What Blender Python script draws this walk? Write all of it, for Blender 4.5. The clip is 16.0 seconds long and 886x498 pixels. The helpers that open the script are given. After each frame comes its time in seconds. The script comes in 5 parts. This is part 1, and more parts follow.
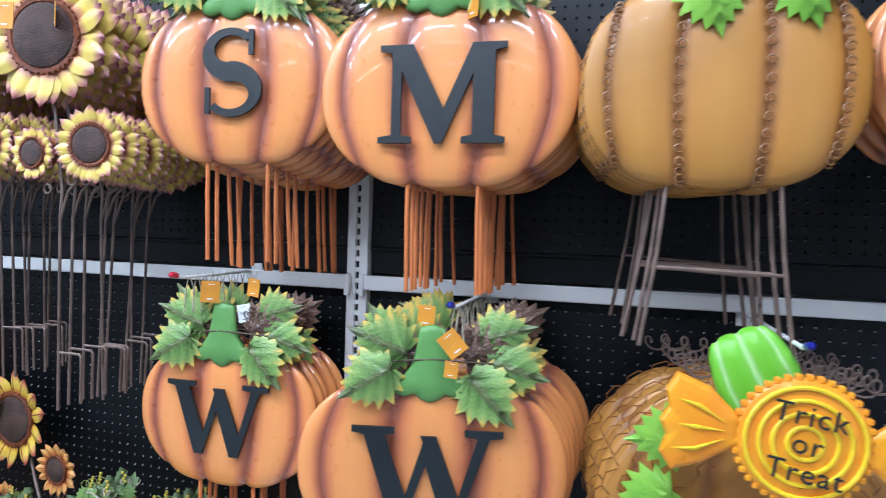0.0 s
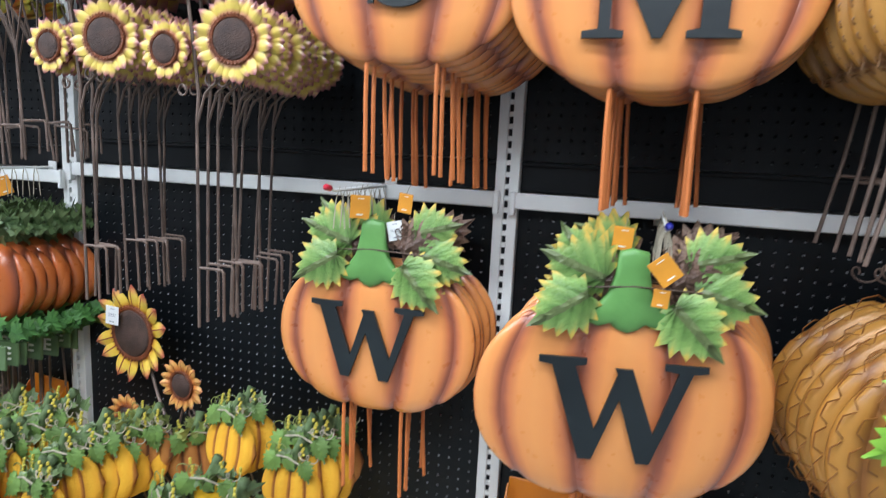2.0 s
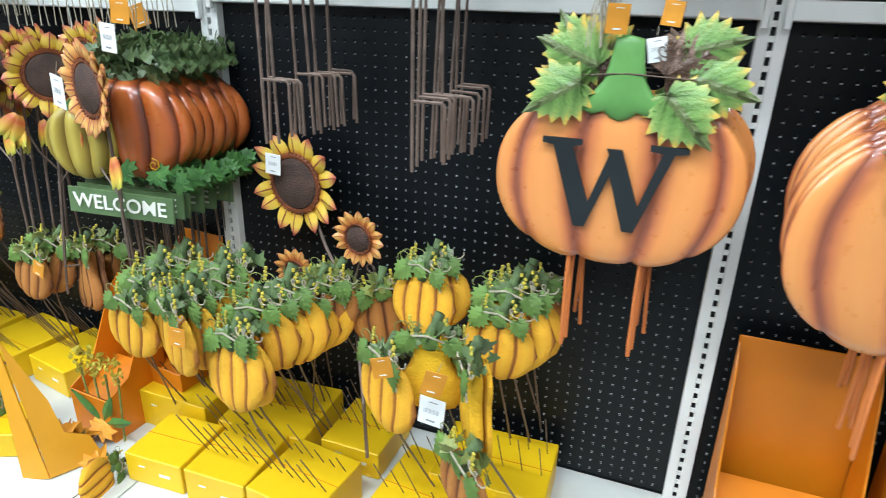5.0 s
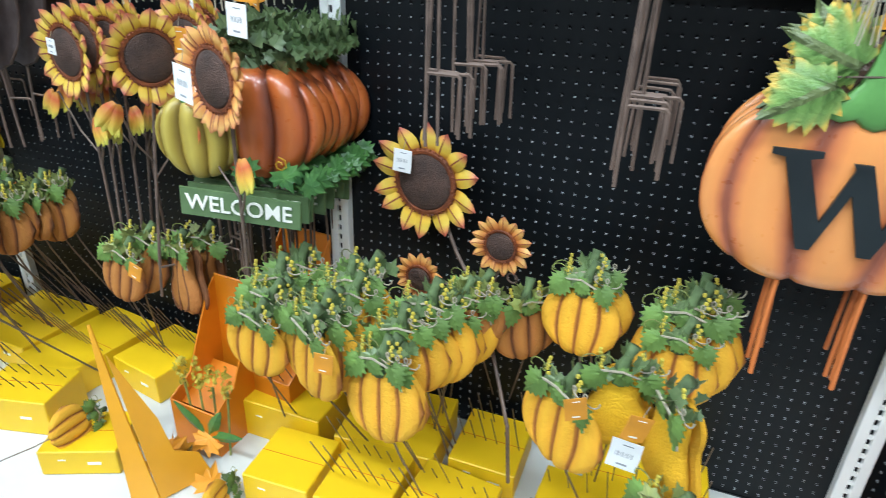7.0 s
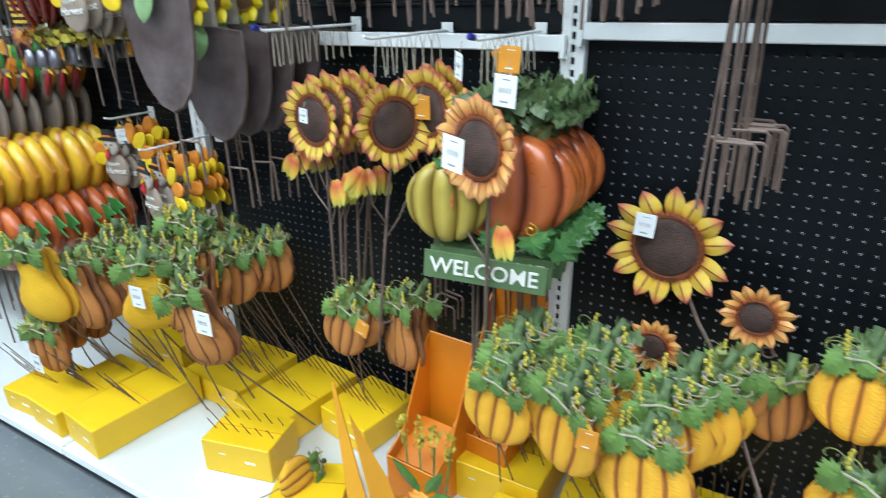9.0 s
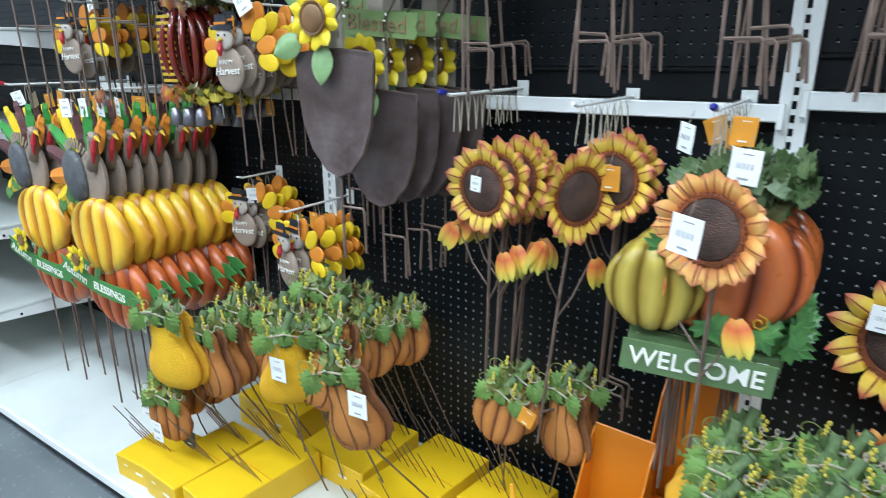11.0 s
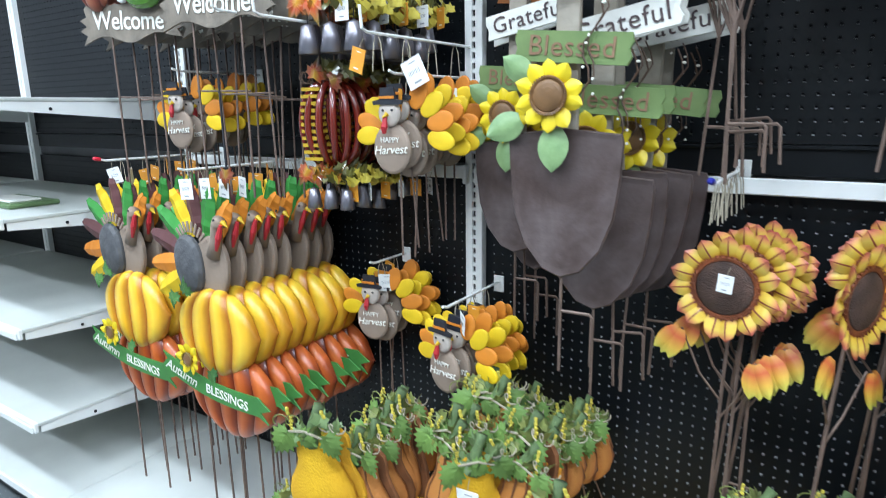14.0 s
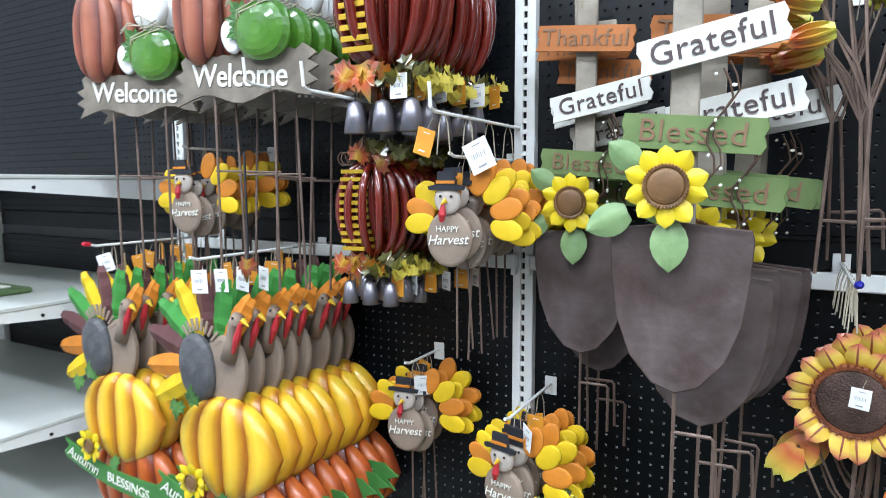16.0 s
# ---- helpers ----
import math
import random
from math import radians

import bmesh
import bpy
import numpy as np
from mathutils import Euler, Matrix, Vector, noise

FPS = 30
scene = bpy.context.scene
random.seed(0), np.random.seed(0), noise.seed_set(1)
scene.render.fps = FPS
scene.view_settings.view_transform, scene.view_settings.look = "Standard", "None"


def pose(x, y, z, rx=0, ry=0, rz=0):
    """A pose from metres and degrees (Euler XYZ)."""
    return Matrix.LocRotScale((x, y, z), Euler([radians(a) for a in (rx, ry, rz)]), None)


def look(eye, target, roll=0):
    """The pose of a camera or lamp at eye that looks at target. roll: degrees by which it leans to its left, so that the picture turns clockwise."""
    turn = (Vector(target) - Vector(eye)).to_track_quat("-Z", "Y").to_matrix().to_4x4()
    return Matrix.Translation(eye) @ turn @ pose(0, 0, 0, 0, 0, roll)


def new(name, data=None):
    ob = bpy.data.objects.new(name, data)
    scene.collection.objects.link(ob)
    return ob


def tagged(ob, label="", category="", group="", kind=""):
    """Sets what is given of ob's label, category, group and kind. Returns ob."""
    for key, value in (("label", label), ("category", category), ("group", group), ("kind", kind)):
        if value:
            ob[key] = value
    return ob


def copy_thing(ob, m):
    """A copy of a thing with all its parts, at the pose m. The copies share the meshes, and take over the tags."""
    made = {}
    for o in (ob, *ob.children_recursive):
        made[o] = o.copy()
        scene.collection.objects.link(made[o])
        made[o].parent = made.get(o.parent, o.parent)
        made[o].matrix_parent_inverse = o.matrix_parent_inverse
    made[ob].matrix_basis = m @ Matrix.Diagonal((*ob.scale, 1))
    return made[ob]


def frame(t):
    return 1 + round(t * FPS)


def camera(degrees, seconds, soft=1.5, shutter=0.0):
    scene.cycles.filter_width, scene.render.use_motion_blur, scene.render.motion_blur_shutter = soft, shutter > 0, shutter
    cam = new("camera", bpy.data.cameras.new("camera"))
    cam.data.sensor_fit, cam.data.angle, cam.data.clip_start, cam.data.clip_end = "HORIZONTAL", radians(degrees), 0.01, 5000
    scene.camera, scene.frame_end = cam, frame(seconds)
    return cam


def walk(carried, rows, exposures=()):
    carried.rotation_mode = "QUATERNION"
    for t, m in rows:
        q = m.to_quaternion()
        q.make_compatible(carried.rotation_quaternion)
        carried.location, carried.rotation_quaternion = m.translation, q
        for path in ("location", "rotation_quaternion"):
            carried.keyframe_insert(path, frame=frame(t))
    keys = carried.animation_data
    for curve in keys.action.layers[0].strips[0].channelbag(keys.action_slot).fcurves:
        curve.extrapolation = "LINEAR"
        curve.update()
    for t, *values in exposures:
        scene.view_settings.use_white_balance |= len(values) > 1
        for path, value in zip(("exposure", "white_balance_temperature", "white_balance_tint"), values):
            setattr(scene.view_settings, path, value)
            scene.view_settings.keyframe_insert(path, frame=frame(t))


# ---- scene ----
cam = camera(71.2, 16.0, 0.85, 0.6)
PATH = [
    (0, (-0.101, 0.13, 1.337), (-0.635, 2.056, 1.275), 1.8),
    (0.5, (-0.199, 0.145, 1.34), (-0.728, 2.071, 1.245), 1.3),
    (1, (-0.271, 0.153, 1.346), (-0.836, 2.068, 1.225), 1.8),
    (1.5, (-0.341, 0.153, 1.325), (-0.93, 2.053, 1.123), 3.2),
    (2, (-0.402, 0.16, 1.305), (-0.997, 2.044, 0.994), 2.9),
    (2.5, (-0.482, 0.15, 1.294), (-1.063, 2.017, 0.874), 2.4),
    (3, (-0.559, 0.134, 1.273), (-1.116, 1.982, 0.749), 1.4),
    (3.5, (-0.608, 0.141, 1.254), (-1.109, 1.971, 0.624), 2.1),
    (4, (-0.653, 0.16, 1.241), (-1.188, 1.965, 0.567), 2.7),
    (4.5, (-0.733, 0.174, 1.217), (-1.352, 1.939, 0.508), 1.9),
    (4.7, (-0.762, 0.182, 1.209), (-1.404, 1.933, 0.485), 1.5),
    (6.8, (-1.152, 0.24, 1.246), (-1.756, 1.938, 0.38), 2.5),
    (7, (-1.174, 0.243, 1.245), (-1.794, 1.933, 0.373), 2.0),
    (7.5, (-1.244, 0.231, 1.248), (-1.899, 1.91, 0.381), 1.6),
    (8, (-1.309, 0.216, 1.271), (-2.017, 1.885, 0.427), 0.7),
    (8.5, (-1.387, 0.189, 1.281), (-2.205, 1.82, 0.461), -0.1),
    (8.7, (-1.415, 0.175, 1.282), (-2.285, 1.79, 0.484), -0.6),
    (10.8, (-1.739, 0.123, 1.28), (-2.808, 1.705, 0.686), -0.1),
    (11, (-1.777, 0.119, 1.293), (-2.852, 1.697, 0.696), -0.4),
    (11.5, (-1.881, 0.113, 1.302), (-2.982, 1.674, 0.712), 0.4),
    (12, (-1.981, 0.093, 1.312), (-3.092, 1.652, 0.733), 0.1),
    (12.5, (-2.079, 0.076, 1.329), (-3.202, 1.64, 0.786), -1.1),
    (13, (-2.16, 0.057, 1.336), (-3.267, 1.649, 0.846), -0.9),
    (13.5, (-2.22, 0.061, 1.34), (-3.305, 1.676, 0.877), -0.4),
    (14, (-2.285, 0.06, 1.344), (-3.362, 1.687, 0.907), -0.8),
    (14.5, (-2.365, 0.09, 1.361), (-3.456, 1.733, 1.028), -1.5),
    (15, (-2.439, 0.086, 1.365), (-3.513, 1.75, 1.085), -1.0),
    (15.5, (-2.504, 0.082, 1.361), (-3.549, 1.77, 1.117), -0.1),
    (16, (-2.568, 0.092, 1.371), (-3.538, 1.829, 1.161), -0.2),
]
walk(cam, [(t, look(eye, target, roll)) for t, eye, target, roll in PATH], [(0, -0.06, 5950, 19), (2.5, -0.08, 6700, 14), (4.5, 0.05, 6700, 9), (7, -0.02, 6450, 9), (8.5, -0.06, 6300, 8), (11, -0.12, 6250, 9), (14, -0.02, 6300, 11), (16, -0.02, 6550, 14)])

# ---- world and light ----
FLOOR = 0.02
X0, BAY, WALL, ZR = -0.68, 1.2192, 1.47, 1.209
world = bpy.data.worlds.new("world")
scene.world = world
world.use_nodes = True
world.node_tree.nodes["Background"].inputs[0].default_value = (0.8, 0.9, 1, 1)
world.node_tree.nodes["Background"].inputs[1].default_value = 0.02


# ---- materials ----
def mat(name, base, rough=0.6, metal=0.0, var=0.18, scale=6.0, bump=0.15, fine=60.0, tint=None, coat=0.0, rnd=0.0, emit=0.0):
    m = bpy.data.materials.new(name)
    m.use_nodes = True
    nt = m.node_tree
    b = nt.nodes["Principled BSDF"]
    b.inputs["Roughness"].default_value = rough
    b.inputs["Metallic"].default_value = metal
    b.inputs["Coat Weight"].default_value = coat
    co = nt.nodes.new("ShaderNodeTexCoord")
    n1 = nt.nodes.new("ShaderNodeTexNoise")
    n1.inputs["Scale"].default_value = scale
    n1.inputs["Detail"].default_value = 6
    nt.links.new(co.outputs["Object"], n1.inputs["Vector"])
    ramp = nt.nodes.new("ShaderNodeMapRange")
    ramp.inputs[1].default_value, ramp.inputs[2].default_value = 0.3, 0.7
    nt.links.new(n1.outputs[0], ramp.inputs[0])
    mix = nt.nodes.new("ShaderNodeMix")
    mix.data_type = "RGBA"
    nt.links.new(ramp.outputs[0], mix.inputs[0])
    other = tint or tuple(c * (1 - 2 * var) for c in base)
    mix.inputs[6].default_value = (*other, 1)
    mix.inputs[7].default_value = (*base, 1)
    last = mix.outputs[2]
    if rnd:
        info = nt.nodes.new("ShaderNodeObjectInfo")
        hsv = nt.nodes.new("ShaderNodeHueSaturation")
        mr = nt.nodes.new("ShaderNodeMapRange")
        mr.inputs[3].default_value, mr.inputs[4].default_value = 1 - rnd, 1 + rnd
        nt.links.new(info.outputs["Random"], mr.inputs[0])
        nt.links.new(mr.outputs[0], hsv.inputs["Value"])
        nt.links.new(last, hsv.inputs["Color"])
        last = hsv.outputs[0]
    nt.links.new(last, b.inputs["Base Color"])
    n2 = nt.nodes.new("ShaderNodeTexNoise")
    n2.inputs["Scale"].default_value = fine
    n2.inputs["Detail"].default_value = 3
    nt.links.new(co.outputs["Object"], n2.inputs["Vector"])
    bp = nt.nodes.new("ShaderNodeBump")
    bp.inputs["Strength"].default_value = bump
    bp.inputs["Distance"].default_value = 0.004
    nt.links.new(n2.outputs[0], bp.inputs["Height"])
    nt.links.new(bp.outputs[0], b.inputs["Normal"])
    rr = nt.nodes.new("ShaderNodeMapRange")
    rr.inputs[3].default_value, rr.inputs[4].default_value = max(0.02, rough - 0.08), min(1, rough + 0.08)
    nt.links.new(n2.outputs[0], rr.inputs[0])
    nt.links.new(rr.outputs[0], b.inputs["Roughness"])
    if emit:
        b.inputs["Emission Color"].default_value = (1, 0.98, 0.95, 1)
        b.inputs["Emission Strength"].default_value = emit
    return m


def painted(name, stops, axis=0, rough=0.45, fold=True, var=0.25, rnd=0.06, coat=0.0, bump=0.12, scale=9.0, fine=45.0, metal=0.0, crease=None):
    """Paint that runs over the piece by its own layout: across a lobe (fold) or along a petal."""
    m = mat(name, stops[0][1], rough, metal, var, scale, bump, fine, None, coat, rnd)
    nt = m.node_tree
    mix = next(n for n in nt.nodes if n.bl_idname == "ShaderNodeMix")
    uv = nt.nodes.new("ShaderNodeTexCoord")
    sep = nt.nodes.new("ShaderNodeSeparateXYZ")
    nt.links.new(uv.outputs["UV"], sep.inputs[0])
    val = sep.outputs[axis]
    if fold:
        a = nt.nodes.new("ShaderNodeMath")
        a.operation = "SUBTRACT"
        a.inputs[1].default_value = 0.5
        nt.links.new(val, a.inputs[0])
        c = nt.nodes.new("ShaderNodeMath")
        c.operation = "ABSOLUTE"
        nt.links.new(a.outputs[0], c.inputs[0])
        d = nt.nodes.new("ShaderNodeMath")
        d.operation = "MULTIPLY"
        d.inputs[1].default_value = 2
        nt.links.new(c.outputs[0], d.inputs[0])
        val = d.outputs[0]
    noi = nt.nodes.new("ShaderNodeTexNoise")
    noi.inputs["Scale"].default_value = 25
    nt.links.new(uv.outputs["Object"], noi.inputs["Vector"])
    ad = nt.nodes.new("ShaderNodeMath")
    ad.operation = "MULTIPLY_ADD"
    ad.inputs[1].default_value = 0.16
    nt.links.new(noi.outputs[0], ad.inputs[0])
    sub = nt.nodes.new("ShaderNodeMath")
    sub.operation = "SUBTRACT"
    sub.inputs[1].default_value = 0.08
    nt.links.new(val, sub.inputs[0])
    nt.links.new(sub.outputs[0], ad.inputs[2])
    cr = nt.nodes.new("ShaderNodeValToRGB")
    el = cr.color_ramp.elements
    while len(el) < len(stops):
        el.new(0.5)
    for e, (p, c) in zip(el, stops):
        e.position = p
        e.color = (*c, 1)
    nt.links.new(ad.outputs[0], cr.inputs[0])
    dark = nt.nodes.new("ShaderNodeHueSaturation")
    dark.inputs["Value"].default_value = 1 - var
    nt.links.new(cr.outputs[0], dark.inputs["Color"])
    nt.links.new(dark.outputs[0], mix.inputs[6])
    nt.links.new(cr.outputs[0], mix.inputs[7])
    if crease:
        off = nt.nodes.new("ShaderNodeMath")
        off.operation = "COMPARE"
        off.inputs[1].default_value, off.inputs[2].default_value = 0.5, 0.045
        nt.links.new(sep.outputs[0], off.inputs[0])
        line = nt.nodes.new("ShaderNodeMix")
        line.data_type = "RGBA"
        line.inputs[7].default_value = (*crease, 1)
        nt.links.new(off.outputs[0], line.inputs[0])
        nt.links.new(mix.outputs[2], line.inputs[6])
        for link in list(mix.outputs[2].links):
            if link.to_node.name != line.name:
                nt.links.new(line.outputs[2], link.to_socket)
    return m


M_BOARD = mat("black_board", (0.003, 0.0048, 0.0068), 0.42, var=0.25, scale=3, bump=0.05)
# Pale grey stands in for the glint on each hole's lower edge.
M_HOLE = mat("hole_edge_glint", (0.40, 0.42, 0.43), 0.5, 0.0, var=0.1)
M_BOARD.node_tree.nodes["Principled BSDF"].inputs["Specular IOR Level"].default_value = 0.3
M_WHITE = mat("white_enamel", (0.86, 0.87, 0.84), 0.35, var=0.06, scale=4, bump=0.03)
M_SLOT = mat("slot_dark", (0.01, 0.01, 0.012), 0.8)
M_DECK = mat("deck_enamel", (0.64, 0.66, 0.62), 0.4, var=0.1, scale=3, bump=0.05)
M_KICK = mat("kick_dark", (0.02, 0.025, 0.028), 0.5)
M_FLOOR = mat("polished_concrete", (0.17, 0.19, 0.195), 0.25, var=0.2, scale=2, bump=0.04)
M_WALL = mat("plain_paint", (0.5, 0.51, 0.52), 0.8, var=0.05)
M_CEIL = mat("ceiling_paint", (0.82, 0.83, 0.84), 0.8, var=0.03)
M_LAMP = mat("lamp_diffuser", (0.9, 0.9, 0.9), 0.5, emit=11)
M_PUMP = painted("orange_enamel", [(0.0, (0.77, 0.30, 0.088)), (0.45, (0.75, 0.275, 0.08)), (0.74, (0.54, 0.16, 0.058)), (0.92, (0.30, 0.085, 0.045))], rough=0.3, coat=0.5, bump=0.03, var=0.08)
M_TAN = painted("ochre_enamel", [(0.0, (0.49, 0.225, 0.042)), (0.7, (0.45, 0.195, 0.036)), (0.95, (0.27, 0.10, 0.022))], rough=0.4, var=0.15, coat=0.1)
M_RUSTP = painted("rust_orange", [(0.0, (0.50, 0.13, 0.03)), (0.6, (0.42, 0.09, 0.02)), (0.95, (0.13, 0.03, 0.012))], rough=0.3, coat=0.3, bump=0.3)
# Lobe centres hold a highlight in the colour; orange-brown edges are enamel.
M_YELP = painted("golden_enamel_highlit", [(0.0, (0.90, 0.60, 0.05)), (0.45, (0.84, 0.46, 0.025)), (0.9, (0.46, 0.16, 0.01))], rough=0.35, coat=0.2)
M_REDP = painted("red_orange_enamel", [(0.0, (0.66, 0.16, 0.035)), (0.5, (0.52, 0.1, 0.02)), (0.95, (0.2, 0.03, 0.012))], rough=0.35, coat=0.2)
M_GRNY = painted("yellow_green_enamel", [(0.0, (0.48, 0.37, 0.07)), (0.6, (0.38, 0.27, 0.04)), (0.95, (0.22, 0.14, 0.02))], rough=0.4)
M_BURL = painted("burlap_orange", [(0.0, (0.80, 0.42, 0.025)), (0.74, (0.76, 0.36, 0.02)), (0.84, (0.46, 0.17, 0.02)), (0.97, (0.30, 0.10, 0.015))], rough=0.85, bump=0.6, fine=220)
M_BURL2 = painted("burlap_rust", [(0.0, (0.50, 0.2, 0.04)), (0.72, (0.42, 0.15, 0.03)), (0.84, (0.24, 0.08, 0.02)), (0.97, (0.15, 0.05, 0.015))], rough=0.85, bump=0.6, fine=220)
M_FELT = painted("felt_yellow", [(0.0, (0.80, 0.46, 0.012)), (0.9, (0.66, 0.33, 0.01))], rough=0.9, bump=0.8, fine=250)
M_BLACK = mat("letter_black", (0.014, 0.02, 0.022), 0.42, var=0.2)
M_STEM = mat("stem_green", (0.13, 0.33, 0.085), 0.4, var=0.16, scale=12, tint=(0.09, 0.24, 0.06))
M_LIME = painted("lime_enamel", [(0.0, (0.16, 0.55, 0.03)), (0.7, (0.2, 0.6, 0.05)), (0.95, (0.45, 0.75, 0.3))], rough=0.35)
M_LEAF = painted("leaf_green_gold", [(0.0, (0.09, 0.15, 0.04)), (0.14, (0.15, 0.30, 0.07)), (0.42, (0.25, 0.42, 0.11)), (0.6, (0.38, 0.48, 0.13)), (0.76, (0.78, 0.54, 0.10))], axis=1, fold=False, rough=0.38, bump=0.5, fine=160, var=0.3, scale=30, crease=(0.13, 0.17, 0.06))
M_LEAFB = painted("leaf_copper_brown", [(0.0, (0.11, 0.06, 0.04)), (0.4, (0.20, 0.11, 0.075)), (0.8, (0.30, 0.18, 0.12)), (0.95, (0.36, 0.24, 0.14))], axis=1, fold=False, rough=0.32, bump=0.9, fine=160, var=0.4, scale=30)
M_LEAFG = mat("leaf_green", (0.10, 0.25, 0.055), 0.4, var=0.25, scale=30, rnd=0.3, tint=(0.04, 0.13, 0.035), bump=0.4)
M_IVY = mat("ivy_green", (0.19, 0.26, 0.11), 0.4, var=0.3, scale=26, rnd=0.25, tint=(0.05, 0.10, 0.03))
M_IVYY = mat("ivy_bright", (0.25, 0.28, 0.07), 0.55, var=0.3, scale=26, rnd=0.25, tint=(0.11, 0.14, 0.04))
M_FSTEM = mat("felt_dark_green", (0.13, 0.20, 0.075), 0.8, var=0.3, scale=40, bump=0.5)
M_BRLEAF = mat("felt_bright_green", (0.14, 0.25, 0.05), 0.7, var=0.2, scale=40, bump=0.4, rnd=0.15)
M_SPRIG = mat("sprig_yellow", (0.62, 0.50, 0.06), 0.6, var=0.25, scale=25)
M_TWIG = mat("twig_brown", (0.11, 0.06, 0.035), 0.6, var=0.25)
M_WIRE = mat("rust_wire", (0.20, 0.135, 0.105), 0.5, 0.2, var=0.25, scale=20)
M_CURL = mat("ochre_curl", (0.30, 0.13, 0.035), 0.45, var=0.2)
M_OWIRE = mat("orange_wire", (0.66, 0.19, 0.05), 0.45, var=0.12)
M_PETAL = painted("petal_yellow", [(0.0, (0.24, 0.03, 0.012)), (0.2, (0.60, 0.24, 0.03)), (0.36, (0.84, 0.54, 0.06)), (0.62, (0.86, 0.60, 0.10)), (0.8, (0.78, 0.34, 0.11)), (0.93, (0.54, 0.12, 0.08))], axis=1, fold=False, rough=0.4, coat=0.15, crease=(0.26, 0.06, 0.03))
M_PETALP = painted("petal_pale", [(0.0, (0.36, 0.06, 0.07)), (0.25, (0.66, 0.30, 0.16)), (0.42, (0.82, 0.62, 0.12)), (0.66, (0.80, 0.58, 0.13)), (0.84, (0.58, 0.26, 0.18)), (0.97, (0.32, 0.08, 0.11))], axis=1, fold=False, rough=0.4, coat=0.15)
M_PETALO = painted("petal_orange", [(0.0, (0.34, 0.05, 0.015)), (0.35, (0.70, 0.25, 0.06)), (0.7, (0.84, 0.46, 0.13)), (1.0, (0.7, 0.24, 0.11))], axis=1, fold=False, rough=0.4, coat=0.15, crease=(0.30, 0.07, 0.03))
M_PETALB = painted("petal_bright", [(0.0, (0.75, 0.42, 0.0)), (0.3, (0.86, 0.64, 0.01)), (1.0, (0.86, 0.66, 0.03))], axis=1, fold=False, rough=0.45)
M_PETALR = painted("petal_red_gold", [(0.0, (0.62, 0.62, 0.1)), (0.4, (0.75, 0.42, 0.06)), (0.75, (0.6, 0.12, 0.04)), (1.0, (0.66, 0.3, 0.06))], axis=1, fold=False, rough=0.4, coat=0.15)
M_DISC = mat("seed_disc", (0.095, 0.05, 0.036), 0.7, var=0.3, scale=30, bump=1.0, fine=350)
M_DISCR = mat("disc_rim", (0.25, 0.06, 0.015), 0.6, var=0.3, scale=30, bump=0.8, fine=200)
M_DISCT = mat("disc_tan", (0.28, 0.14, 0.05), 0.5, var=0.3, scale=15, bump=0.2)
M_SHOVEL = mat("weathered_iron", (0.15, 0.115, 0.11), 0.45, 0.3, var=0.3, scale=11, bump=0.45, fine=40, tint=(0.05, 0.028, 0.022))
M_WOODP = mat("grey_wood", (0.40, 0.35, 0.28), 0.8, var=0.25, scale=14, bump=0.4)
M_SGREEN = mat("sage_paint", (0.16, 0.23, 0.075), 0.65, var=0.2, scale=14, tint=(0.10, 0.16, 0.05))
M_SWHITE = mat("sign_white", (0.75, 0.74, 0.68), 0.7, var=0.1, scale=14)
M_SORANGE = mat("sign_orange", (0.52, 0.17, 0.04), 0.65, var=0.2)
M_SGREY = mat("sign_grey_wood", (0.24, 0.20, 0.155), 0.75, var=0.25, scale=16, bump=0.4)
M_BANNER = mat("banner_green", (0.06, 0.24, 0.05), 0.5, var=0.15, scale=16)
M_WELC = mat("welcome_green", (0.12, 0.20, 0.08), 0.5, var=0.15, scale=16)
M_LETW = mat("letter_cream", (0.82, 0.80, 0.72), 0.5, var=0.05)
M_INKB = mat("letter_umber", (0.085, 0.055, 0.055), 0.6, var=0.15, scale=30)
M_LEAFS = mat("leaf_sage", (0.24, 0.36, 0.16), 0.45, var=0.2, scale=25, tint=(0.15, 0.26, 0.10), bump=0.3)
M_LEAFL = mat("leaf_lime", (0.27, 0.52, 0.06), 0.4, var=0.2, scale=25, tint=(0.16, 0.40, 0.04), bump=0.3)
M_LETB = mat("letter_brown", (0.24, 0.13, 0.07), 0.6, var=0.1)
M_TAG = mat("tag_white", (0.80, 0.80, 0.78), 0.45, var=0.03)
M_INK = mat("ink", (0.03, 0.03, 0.035), 0.5)
M_PRINT = mat("grey_print", (0.33, 0.34, 0.36), 0.6)
M_TAGO = mat("tag_orange", (0.74, 0.30, 0.025), 0.5, var=0.12, scale=20, rnd=0.1)
M_CARD = mat("carton_yellow", (0.80, 0.50, 0.008), 0.45, var=0.07, scale=4, bump=0.05, rnd=0.05)
M_STRAW = mat("straw", (0.55, 0.40, 0.16), 0.85, var=0.3, scale=30, bump=0.6)
M_CARDL = mat("carton_light_orange", (0.80, 0.36, 0.02), 0.4, var=0.1, scale=4, bump=0.05)
M_CARDO = mat("carton_orange", (0.68, 0.20, 0.006), 0.4, var=0.1, scale=4, bump=0.05)
M_JUTE = mat("jute", (0.48, 0.42, 0.31), 0.9, var=0.2, scale=40, bump=0.5)
M_RED = mat("cap_red", (0.7, 0.02, 0.05), 0.35)
M_BLUE = mat("cap_blue", (0.01, 0.015, 0.25), 0.3)
M_GREYB = mat("turkey_grey", (0.11, 0.11, 0.115), 0.65, var=0.3, scale=25, bump=0.7, fine=80)
M_TAUPE = mat("turkey_taupe", (0.30, 0.225, 0.17), 0.7, var=0.12, scale=20)
